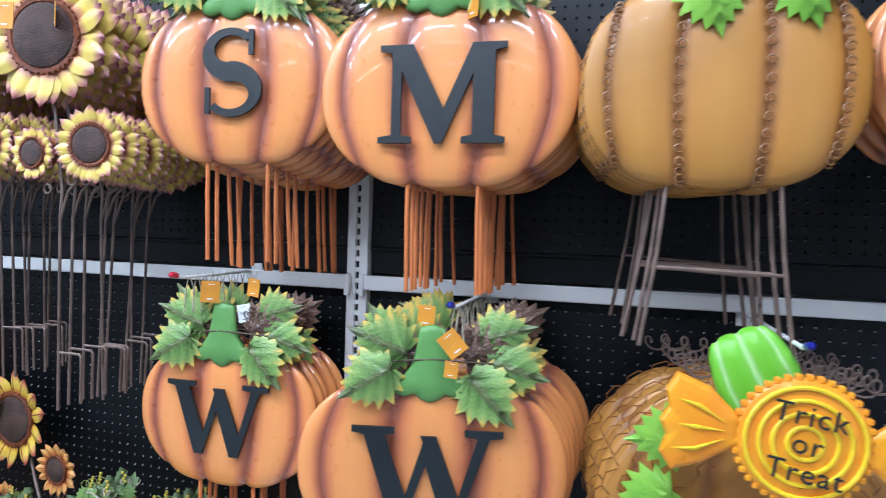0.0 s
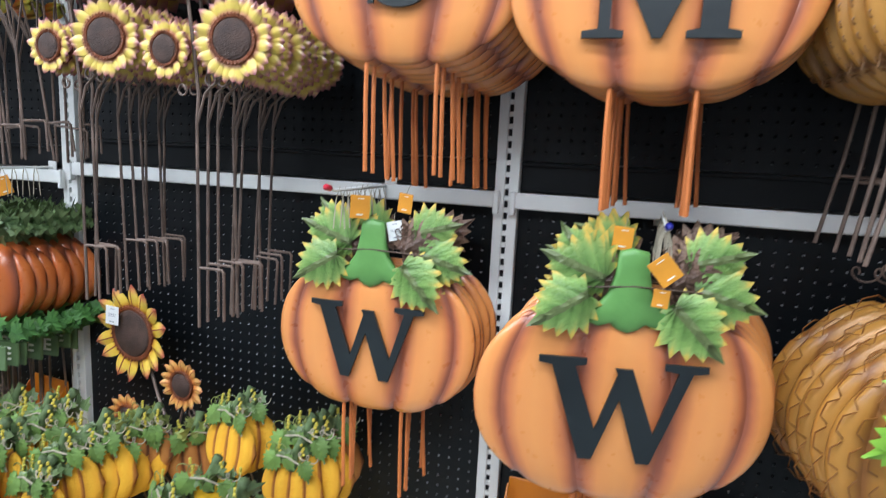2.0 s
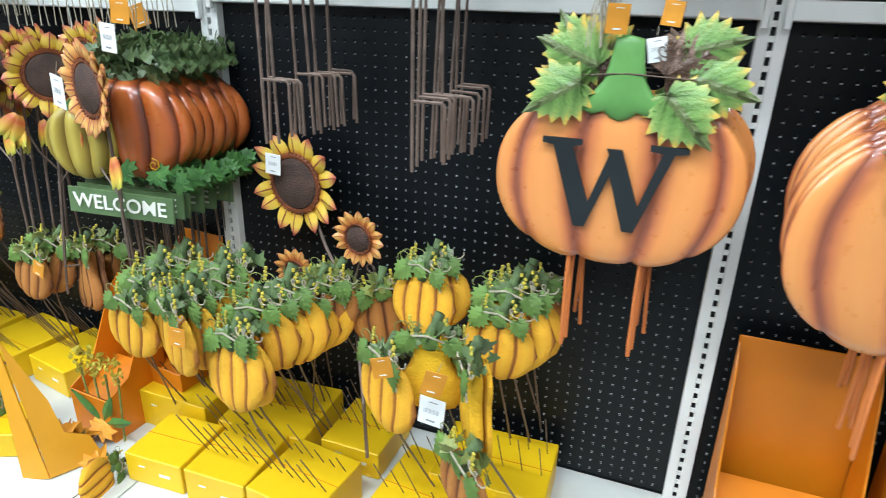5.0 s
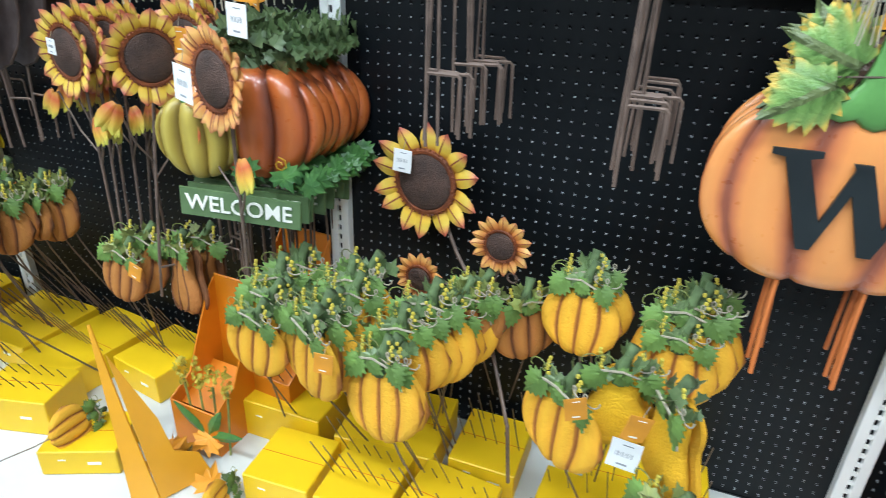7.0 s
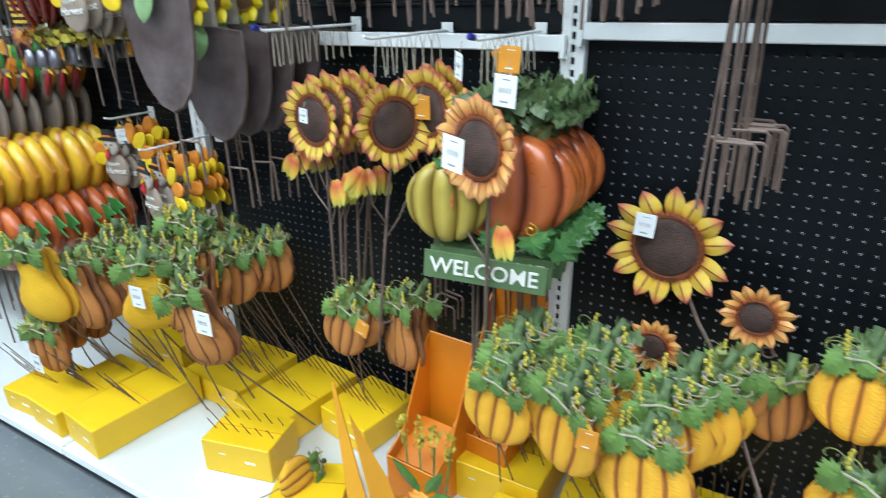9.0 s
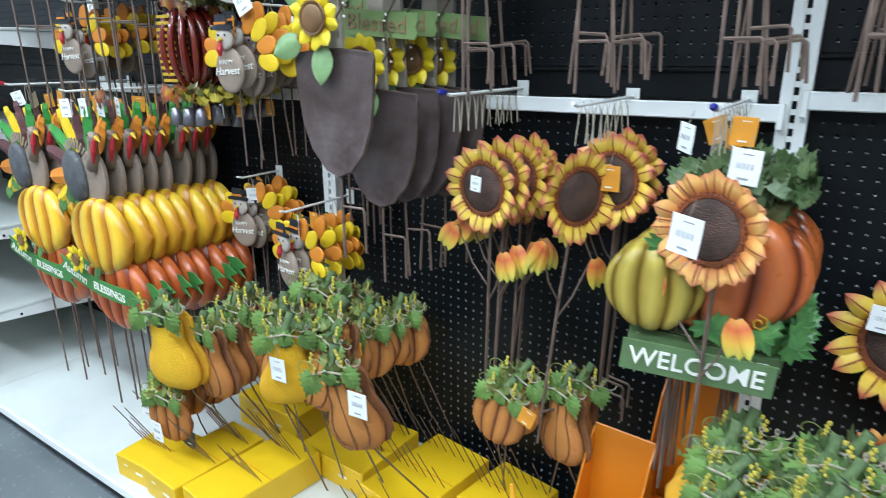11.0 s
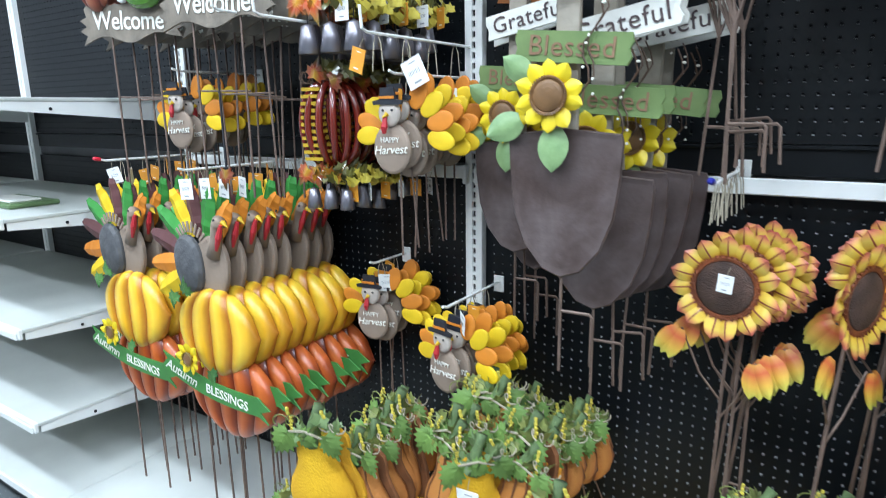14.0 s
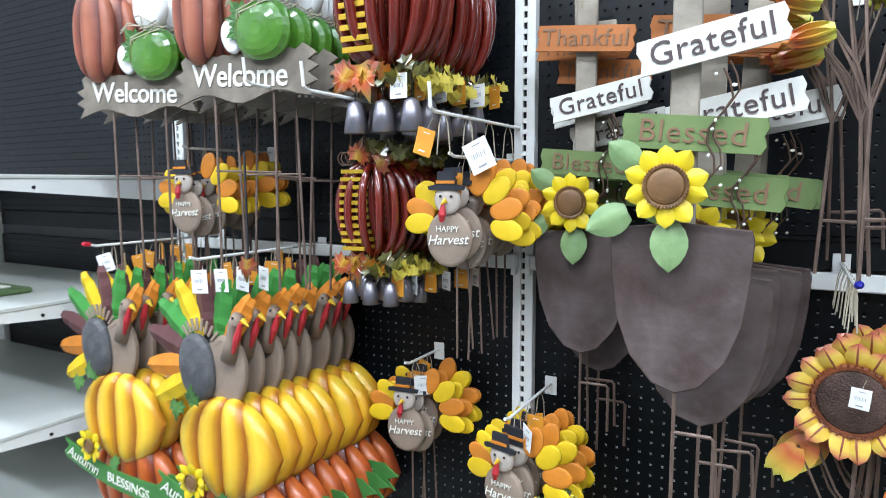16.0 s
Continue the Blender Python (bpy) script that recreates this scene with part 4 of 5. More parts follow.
s = thing("sunflower_stake", pose(-1.654, 1.43, 0.787, 0, 0, -6), "metal sunflower stake with one large and two small heads", "sunflower stake")
flower(s, 0.132, 0.068, 0, 0, 0, M_PETAL, 14, single=True, rows=1, wide=1.0)
flower(s, 0.07, 0.034, 0.192, -0.02, -0.1, M_PETALO, 15, single=True, rows=1, wide=1.1)
flower(s, 0.064, 0.031, 0.005, -0.03, -0.224, M_PETALO, 15, single=True, rows=1, wide=1.1)
part("stem", tube([(0.04, 0.012, -0.08), (0.08, 0.0, -0.15), (0.15, -0.02, -0.24), (0.19, -0.04, -0.32), (0.29, -0.16, -0.44), (0.31, -0.18, -0.57)], 0.0042, 6), M_WIRE, s)
part("branch", joined(tube([(0.18, -0.01, -0.102), (0.19, -0.015, -0.16), (0.165, -0.02, -0.25)], 0.003, 6), tube([(0.0, -0.02, -0.214), (0.06, -0.02, -0.225), (0.15, -0.02, -0.24)], 0.003, 6)), M_WIRE, s)
part("curl", curl(1.3, 0.011, 0.004, (0.05, -0.02, -0.24), 12, 0.0022), M_WIRE, s)
part("curl", curl(1.3, 0.011, 0.004, (0.22, -0.02, -0.17), 12, 0.0022), M_WIRE, s)
tag(-1.70, 1.405, 0.835, 0, M_TAG, 4, 1.05)


# welcome pumpkins
def welcome_pumpkin():
    p = thing("welcome_pumpkin_stake", pose(0, 0, 0), "rust-orange and yellow metal pumpkins with ivy and a green welcome sign", "pumpkin stake", "welcome pumpkin stakes")
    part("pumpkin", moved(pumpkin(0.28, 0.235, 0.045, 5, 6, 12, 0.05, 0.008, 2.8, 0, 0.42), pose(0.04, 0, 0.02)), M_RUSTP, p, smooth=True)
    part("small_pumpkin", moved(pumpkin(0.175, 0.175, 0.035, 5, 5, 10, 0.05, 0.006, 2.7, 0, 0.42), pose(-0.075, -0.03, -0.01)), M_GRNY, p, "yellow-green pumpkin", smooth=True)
    part("foliage", moved(ivy(90, 0.12, 0.03, 0.05, 0.03, 5), pose(0.04, 0.0, 0.165)), M_IVY, p, "green ivy leaves")
    part("sprig", moved(ivy(40, 0.055, 0.02, 0.025, 0.028, 6), pose(0.13, 0.01, -0.105)), M_LEAFG, p)["kind"] = "stuff"
    for lx, lz, rot, sz in ((0.02, -0.06, 150, 0.05), (0.1, -0.065, 150, 0.05), (0.15, -0.085, 110, 0.045), (-0.06, 0.06, -60, 0.045)):
        part("leaf", maple(sz, 0.14, 1.2), M_LEAFG, p, m=pose(lx, -0.05, lz, 0, rot, 0))
    part("tendril", tube([(0.1 + (0.004 + 0.0015 * a) * math.cos(a), -0.05, -0.05 + (0.004 + 0.0015 * a) * math.sin(a)) for a in range(9)], 0.0016, 5), M_GOLD, p)
    sg = part("sign", plate([(-0.13, -0.168), (0.128, -0.182), (0.132, -0.122), (-0.126, -0.108)], 0.006, 0.002), M_WELC, p, "green painted sign", m=pose(0.008, -0.056, -0.002))
    letters("lettering", "WELCOME", 0.047, M_LETW, sg, pose(0.008, -0.0605, -0.147, 0, 3.1, 0), 0.0012, 0, 1.0, 0.0004)
    for sx in (-0.03, 0.07):
        part("stake", tube([(sx, 0.006, -0.05), (sx, 0.006, -0.46)], 0.0032, 6), M_WIRE, p)
    return p


stack(welcome_pumpkin(), -1.985, 1.245, 0.905, 8, 0.028, 12, dx=-0.001, jit=1.2)
hook(-1.98, 1.17, 1.207, M_BLUE, 4, 8)
tag(-1.93, 1.2, 1.12, -8, M_TAG, 4, 1.2)


def tall_sunflower(single=False):
    p = thing("sunflower_stake", pose(0, 0, 0), "single yellow metal sunflower garden stake with leaf buds", "sunflower stake", "single sunflower stakes")
    flower(p, 0.1, 0.056, 0, 0, 0, M_PETALO if single else M_PETAL, 15, single=single, rows=2 if single else 1, wide=1.25, cup=0.3, blunt=0.5)
    part("stem", tube([(0.01, 0.016, -0.05), (0.005, 0.018, -0.2), (0.0, 0.018, -0.5)], 0.0038, 6), M_WIRE, p)
    for bx, bz, rot in ((-0.075, -0.125, -150), (0.065, -0.165, 165)):
        for e in (-16, 0, 16):
            v, f, u = petal(0.066, 0.037, 0.1)
            part("bud_petal", (v, f, [(a, 1 - b) for a, b in u]), M_PETALR, p, "red and yellow bud petal", True, pose(bx, -0.01 - 0.002 * abs(e) / 16, bz + 0.03, 0, rot + e, 0))
        part("twig", tube([(bx, 0, bz + 0.03), (bx * 0.5, 0.01, bz - 0.06), (0.003, 0.018, bz - 0.11)], 0.0024, 5), M_WIRE, p)
    prong(p, 0.0, -0.45, -0.5, -0.58, 1, y=0.018)
    return p


stack(tall_sunflower(), -2.46, 1.283, 1.012, 6, 0.026, -8, dx=0.012, dz=0.004, jit=2.4)
stack(tall_sunflower(), -2.204, 1.375, 1.04, 3, 0.025, -6, dx=0.008, jit=1.8)
x = tall_sunflower()
x.matrix_basis = pose(-2.247, 1.3, 1.016, 0, 6, 62)
x = tall_sunflower(True)
x.matrix_basis = pose(-1.962, 1.165, 1.02, 0, 0, -17)
hook(-2.475, 1.15, 1.218, M_BLUE, 0, 9)
hook(-2.21, 1.16, 1.206, None, 0, 7)
tag(-1.99, 1.112, 1.018, -17, M_TAG, 6, 1.35)
tag(-2.2, 1.345, 1.05, 5, M_TAGO, 0, 1.1)
tag(-2.455, 1.24, 1.03, -8, M_TAG, 5, 0.7)


# shovel signs
def shovel(back=False):
    p = thing("shovel_sign_stake", pose(0, 0, 0), "iron shovel garden stake with sunflower and painted word boards", "garden stake", "shovel sign stakes")
    half = [(0, -0.135), (0.035, -0.122), (0.07, -0.08), (0.092, -0.02), (0.101, 0.05), (0.104, 0.11), (0.1, 0.125), (0.03, 0.132), (0.0, 0.134)]
    out = half + [(-x, z) for x, z in half[1:-1]][::-1]
    part("blade", plate(out, 0.008, 0.003, -0.004), M_SHOVEL, p, "dark weathered shovel blade")
    part("post", box(0.042, 0.014, 0.52, (0.0, 0.008, 0.37), 0.002), M_WOODP, p, "grey wooden post")
    flower(p, 0.063, 0.03, -0.02, -0.03, 0.19, M_PETALB, 10, rim=M_DISCT, center=M_DISCT, rows=1, wide=1.12, cup=0.05, single=not back)
    for lx, lz, rot, s in ((-0.075, 0.15, -115, 0.07), (-0.015, 0.135, 178, 0.075), (-0.06, 0.22, -50, 0.06)):
        part("leaf", petal(s, s * 0.75, 0.12), M_LEAFS, p, "sage green metal leaf", True, pose(lx, -0.02, lz, 0, rot, 0))
    for wd, z, tilt, material, ink, w, dy in (("Blessed", 0.268, 5, M_SGREEN, M_LETB, 0.205, -0.012), ("Grateful", 0.398, -11, M_SWHITE, M_INKB, 0.205, -0.016), ("Thankful", 0.52, 5, M_SORANGE, M_LETB, 0.2, -0.012)):
        sx = {"Blessed": 0.012, "Grateful": 0.033}.get(wd, 0.0)
        o = [(-w / 2, -0.026), (w / 2 - 0.006, -0.026), (w / 2, -0.014), (w / 2 - 0.005, 0.0), (w / 2, 0.012), (w / 2 - 0.004, 0.026), (-w / 2 + 0.003, 0.026), (-w / 2, 0.01), (-w / 2 + 0.005, -0.005)]
        b = part("word_board", plate(o, 0.006, 0.0015), material, p, "painted board lettered " + wd, m=pose(sx, dy, z, 0, tilt, 0))
        letters("lettering", wd, 0.048, ink, b, pose(sx, dy - 0.0042, z, 0, tilt, 0), 0.0006, 0, 1.06, 0.0)
    r = random.Random(9)
    vine = [(0.012 * math.sin(k * 1.3) + 0.03 + 0.004 * k, -0.02, 0.19 + 0.021 * k) for k in range(9)]
    part("vine", joined(tube(vine, 0.0018, 5), tube([(a + 0.008, b, c + 0.01) for a, b, c in vine], 0.0014, 5)), M_TWIG, p, "berry vine")
    part("berry_spray", joined(*[moved(box(0.004, 0.004, 0.005, (0, 0, 0), 0.001), pose(v[0] + r.uniform(-0.012, 0.012), -0.026, v[2] + r.uniform(-0.02, 0.02), 0, r.uniform(0, 90), 0)) for v in vine]), M_LETW, p)["kind"] = "stuff"
    prong(p, 0.0, -0.12, -0.2, -0.32, 1, y=0.004, material=M_WIRE)
    return p


def second(x0, y0, z0, n, dx, dy, rz):
    stack(shovel(True), x0, y0, z0, n, dy, rz, dx=dx, jit=1.2)


shovel().matrix_basis = pose(-2.712, 1.095, 1.176, 0, 0, 4)
second(-2.685, 1.2, 1.09, 4, 0.018, 0.06, 6)
second(-2.945, 1.37, 1.142, 2, -0.002, 0.05, 4)
x = shovel(True)
x.matrix_basis = pose(-2.925, 1.445, 1.085, 0, 0, 4)
hook(-2.72, 1.06, 1.84, None, 0, 2)
hook(-2.96, 1.3, 1.80, None, 0, 2)


# tulip stakes over the crossbar
def tulip():
    p = thing("tulip_stake", pose(0, 0, 0), "rusty wire garden stake with red and yellow tulip buds", "garden stake", "tulip stakes")
    for bx, bz, rot in ((-0.07, 0.0, -70), (-0.02, 0.07, -20), (0.05, 0.03, 40), (-0.05, -0.04, -100)):
        for e in range(5):
            m = pose(bx, 0, bz, 0, rot, 0) @ pose(0, 0, 0, 0, 0, 72 * e) @ pose(0, -0.008, 0, 8, 0, 0)
            part("bud_petal", petal(0.07, 0.042, -0.12), M_PETALR, p, "red and yellow tulip petal", True, m)
        part("twig", tube([(bx, 0, bz), (bx * 0.4, 0.003, -0.09), (0.0, 0.006, -0.16)], 0.0026, 5), M_WIRE, p)
    prong(p, 0.0, -0.14, -0.32, -0.41, 1, y=0.006)
    return p


for tx in (-2.47, -2.23, -1.99, -1.8):
    stack(tulip(), tx, 1.2, 1.635, 6, 0.04, 0, dx=-0.008 if tx < -2.3 else 0.004, jit=2.6, lean=1)
    hook(tx, 1.16, 1.72, None, 0, 2)


# turkeys on pumpkins
FEATHERS = [(M_FY, -118), (M_FO, -96), (M_FM, -72), (M_FG, -50), (M_FY, -28), (M_FM, -6), (M_FG, 16), (M_FO, 38)]


def turkey_pumpkin():
    p = thing("turkey_pumpkin_stake", pose(0, 0, 0), "metal turkey on golden and red pumpkins with green greeting banner", "turkey stake", "turkey and pumpkin stakes")
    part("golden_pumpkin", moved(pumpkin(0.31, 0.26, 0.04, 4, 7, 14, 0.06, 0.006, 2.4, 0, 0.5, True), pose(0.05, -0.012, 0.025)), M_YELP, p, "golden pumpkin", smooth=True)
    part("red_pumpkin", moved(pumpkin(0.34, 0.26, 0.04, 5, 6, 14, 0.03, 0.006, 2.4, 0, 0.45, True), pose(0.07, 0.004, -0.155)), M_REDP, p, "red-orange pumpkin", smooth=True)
    part("tail", plate(oval(0.105, 0.16, 20, (-0.035, 0.2), 2.2, 8), 0.012, 0.003, 0.016), M_GREYB, p, "grey carved wing", m=pose(0, -0.02, 0))
    part("body", plate(oval(0.13, 0.17, 20, (0.035, 0.195), 2.2, -8), 0.012, 0.003, 0.006), M_TAUPE, p, "taupe body", m=pose(0, -0.004, 0))
    part("fringe", joined(*[moved(box(0.008, 0.004, 0.03, (0, 0, 0.0), 0.001), pose(-0.035 + 0.07 * math.sin(radians(a)), -0.012, 0.215 + 0.085 * math.cos(radians(a)), 0, a, 0)) for a in range(-40, 100, 12)]), M_TAUPE, p)
    part("neck", tube([(0.06, -0.012, 0.23), (0.075, -0.016, 0.275), (0.085, -0.018, 0.315), (0.098, -0.018, 0.325)], [0.022, 0.016, 0.015, 0.02], 10), M_TAUPE, p, smooth=True)
    part("beak", tube([(0.11, -0.02, 0.325), (0.128, -0.02, 0.312)], [0.008, 0.001], 6), M_BEAK, p)
    part("wattle", tube([(0.11, -0.026, 0.318), (0.1, -0.028, 0.285), (0.085, -0.026, 0.25)], [0.005, 0.009, 0.004], 7), M_WATTLE, p)
    part("eye", tube([(0.1, -0.04, 0.332), (0.1, -0.0375, 0.332)], 0.003, 8), M_INK, p)
    for material, a in FEATHERS:
        v, f, u = petal(0.145, 0.056, 0.02, 0.0, 8)
        v = [(x, y - 0.002 * math.cos(z * 500), z) for x, y, z in v]
        part("feather", (v, f, u), material, p, "", False, pose(-0.02 + 0.066 * math.sin(radians(a)), 0.006 + 0.0006 * a / 10, 0.2 + 0.072 * math.cos(radians(a)), 0, a, 0))
    n = 14
    top = [(-0.135 + 0.37 * i / n, -0.05 - 0.055 * i / n - 0.02 * math.sin(math.pi * i / n)) for i in range(n + 1)]
    o = [(x, z - 0.052) for x, z in top] + [(0.268, -0.172), (0.242, -0.146), (0.278, -0.132), (0.25, -0.116)] + top[::-1] + [(-0.118, -0.07), (-0.14, -0.088)]
    part("banner", plate(o, 0.004, 0.0012), M_BANNER, p, "green ribbon banner", m=pose(0, -0.062, 0))
    letters("lettering", "Autumn", 0.042, M_LETW, p, pose(-0.06, -0.0655, -0.1, 0, 16, 0), 0.0008, 0.25, 0.95)
    letters("lettering", "BLESSINGS", 0.036, M_LETW, p, pose(0.12, -0.0655, -0.131, 0, 6, 0), 0.0008, 0, 0.95)
    flower(p, 0.046, 0.018, 0.0, -0.08, -0.042, M_PETALB, 9, rim=M_GRNY, center=M_DISCT, rows=1)
    for lx, lz, rot in ((0.06, -0.075, 150), (-0.06, 0.125, 185), (-0.01, 0.135, 0)):
        part("leaf", maple(0.045, 0.12, 0.9), M_LEAFG, p, m=pose(lx, -0.062, lz, 0, rot, 0))
    for sx in (-0.06, 0.07):
        part("stake", tube([(sx, 0.006, -0.2), (sx, 0.006, -0.6)], 0.0032, 6), M_WIRE, p)
    return p


stack(turkey_pumpkin(), -3.705, 1.05, 0.752, 8, 0.052, 2, dx=0.003, jit=0.8)
stack(turkey_pumpkin(), -4.12, 1.07, 0.742, 6, 0.058, 2, dx=0.003, jit=0.8)
hook(-4.17, 1.05, 1.21, M_RED, 7, 5)
hook(-3.75, 1.03, 1.20, None, 6, 6)
for i in range(4):
    tag(-3.71 + 0.03 * i, 1.02 + 0.035 * i, 1.155, rng.uniform(-20, 10), M_TAG, rng.uniform(-6, 6), 1.1)


# small harvest turkeys
def harvest_turkey():
    p = thing("turkey_stake", pose(0, 0, 0), "flat metal turkey stake with black hat and round taupe belly", "turkey stake", "harvest turkey stakes")
    part("belly", plate(oval(0.1, 0.115, 22, (-0.03, -0.03)), 0.006, 0.002, 0.006), M_TAUPE, p, "taupe round belly", m=pose(0, -0.012, 0))
    part("head", plate(oval(0.058, 0.062, 18, (-0.03, 0.05)), 0.006, 0.002, 0.005), M_FACE, p, m=pose(0, -0.02, 0))
    part("hat", plate([(-0.068, 0.068), (0.008, 0.068), (0.01, 0.076), (-0.008, 0.08), (-0.012, 0.105), (-0.048, 0.105), (-0.05, 0.08), (-0.07, 0.076)], 0.006, 0.001), M_HAT, p, "black pilgrim hat", m=pose(0, -0.027, 0))
    part("hat_band", box(0.04, 0.003, 0.006, (-0.03, -0.0305, 0.084)), M_FO, p)
    part("wattle", tube([(-0.034, -0.032, 0.042), (-0.036, -0.034, 0.02), (-0.038, -0.032, 0.005)], [0.004, 0.008, 0.004], 7), M_WATTLE, p)
    part("beak", tube([(-0.03, -0.03, 0.048), (-0.036, -0.04, 0.04)], [0.006, 0.001], 6), M_BEAK, p)
    part("eye", joined(*[tube([(e, -0.03, 0.056), (e, -0.0285, 0.056)], 0.003, 7) for e in (-0.042, -0.018)]), M_INK, p)
    letters("lettering", "HAPPY", 0.017, M_LETW, p, pose(-0.03, -0.0225, -0.01), 0.0006)
    letters("lettering", "Harvest", 0.028, M_LETW, p, pose(-0.03, -0.0225, -0.032, 0, -3, 0), 0.0006, 0.3)
    for i, a in enumerate((-100, -72, -45, 20, 48, 76, 104)):
        c = pose(0.0 if a > 0 else -0.045, 0.002 + 0.002 * i, 0.01, 0, a, 0)
        part("feather", plate(oval(0.045, 0.07, 16, (0, 0.085 if a > 0 else 0.06)), 0.004, 0.001, 0.003), (M_FY, M_FO)[i % 2], p, m=c)
    part("stake", tube([(-0.02, 0.004, -0.05), (-0.02, 0.004, -0.28)], 0.0025, 6), M_WIRE, p)
    return p


for hx, hy, hz, n, dy, rz in ((-3.135, 1.2, 1.29, 7, 0.034, 4), (-3.92, 1.2, 1.33, 6, 0.04, 8), (-3.34, 1.35, 0.80, 4, 0.03, 8), (-3.03, 1.24, 0.755, 6, 0.034, -12)):
    stack(harvest_turkey(), hx, hy, hz, n, dy, rz, dx=0.001, jit=2.5)
    hook(hx - 0.02, hy - 0.03, hz + 0.135, None, 3, 3)
tag(-3.1, 1.19, 1.425, 5, M_TAG, -25, 1.3)


# wrought pumpkins with bells
def wire_pumpkin(s=1.0):
    p = thing("pumpkin_chime", pose(0, 0, 0), "red-amber lacquered metal rib pumpkin chime with leaves and bells", "wind chime", "pumpkin chimes")
    for k in range(-3, 4):
        a = k / 3
        pts = [(s * 0.085 * math.sin(a * 1.4) * math.cos(radians(q)) ** 0.7, s * -0.05 * math.cos(a * 1.4) * math.cos(radians(q)), s * 0.1 * math.sin(radians(q))) for q in range(-88, 89, 16)]
        part("rib", tube(pts, s * 0.009, 6), M_GLASSR, p, smooth=True)
    part("slats", joined(*[box(s * 0.066 * (1 - (abs(j) / 9) ** 2 * 0.6), 0.004, s * 0.008, (-0.028 * s, -0.04 * s, j * s * 0.0165)) for j in range(-5, 6)]), M_GOLD, p, "gold cross strips")
    part("curl", curl(2, 0.014 * s, 0.012, (-0.07 * s, -0.02, 0.11 * s), 10, 0.0015), M_TWIG, p)
    part("curl", curl(2, 0.012 * s, 0.012, (0.03 * s, -0.02, 0.12 * s), 10, 0.0015), M_TWIG, p)
    for lx, lz, rot, z in ((-0.02, 0.11, 20, 0.05), (0.03, 0.1, 70, 0.05), (-0.03, -0.105, 165, 0.06), (-0.055, -0.11, 215, 0.05)):
        part("leaf", maple(z * s, 0.14, 1.0), M_AUT, p, "red and gold lacquered leaf", m=pose(lx * s, -0.035, lz * s, 0, rot, 0))
    for gx, gz, n, m, sd in ((0.02, -0.125, 26, M_AUTD, 3), (0.0, -0.12, 16, M_AUTR, 4), (0.035, 0.115, 20, M_AUTD, 5), (0.06, -0.13, 12, M_SPRIG, 6)):
        part("garland", moved(ivy(n, 0.055 * s, 0.03, 0.018 * s, 0.03, sd), pose(gx * s, -0.02, gz * s)), m, p, "tinsel leaf garland")["kind"] = "stuff"
    for bx in (-0.05, 0.0, 0.05):
        b = part("bell", tube([(bx * s, -0.02, -0.155 * s), (bx * s, -0.02, -0.16 * s), (bx * s, -0.02, -0.178 * s), (bx * s, -0.02, -0.205 * s)], [0.003, 0.012 * s, 0.015 * s, 0.019 * s], 10), M_BELL, p, "pewter bell", smooth=True)
        part("chain", tube([(bx * s, -0.02, -0.1 * s), (bx * s, -0.02, -0.157 * s)], 0.0012, 5), M_INK, p)
    return p


stack(wire_pumpkin(1.0), -3.36, 1.2, 1.315, 6, 0.042, 6, jit=2)
stack(wire_pumpkin(1.3), -3.285, 1.15, 1.74, 8, 0.038, 4, jit=2)
for i in range(6):
    tag(-3.24 + 0.018 * i, 1.12 + 0.05 * i, 1.56, rng.uniform(-40, 0), M_TAGO if i % 2 else M_TAG, 0, 1.0)
    tag(-3.3 + 0.018 * i, 1.2 + 0.04 * i, 1.15, rng.uniform(-40, 0), M_TAG if i % 2 else M_TAGO, 0, 0.9)
hook(-3.36, 0.95, 1.545, None, 0, 0, up=True)
hook(-3.13, 1.02, 1.50, None, 1, 4, up=True)
hook(-3.56, 1.0, 1.58, None, 0, 0, up=True)
ch = thing("hanging_chain", pose(-3.62, 1.08, 1.30), "thin dark chain with small bright leaves", "chain")
part("chain", tube([(0, 0, -0.12), (0, 0, 0.14)], 0.003, 5), M_INK, ch)
part("leaf", maple(0.05, 0.12), M_AUT, ch, m=pose(0, -0.005, -0.1, 0, 180, 0))


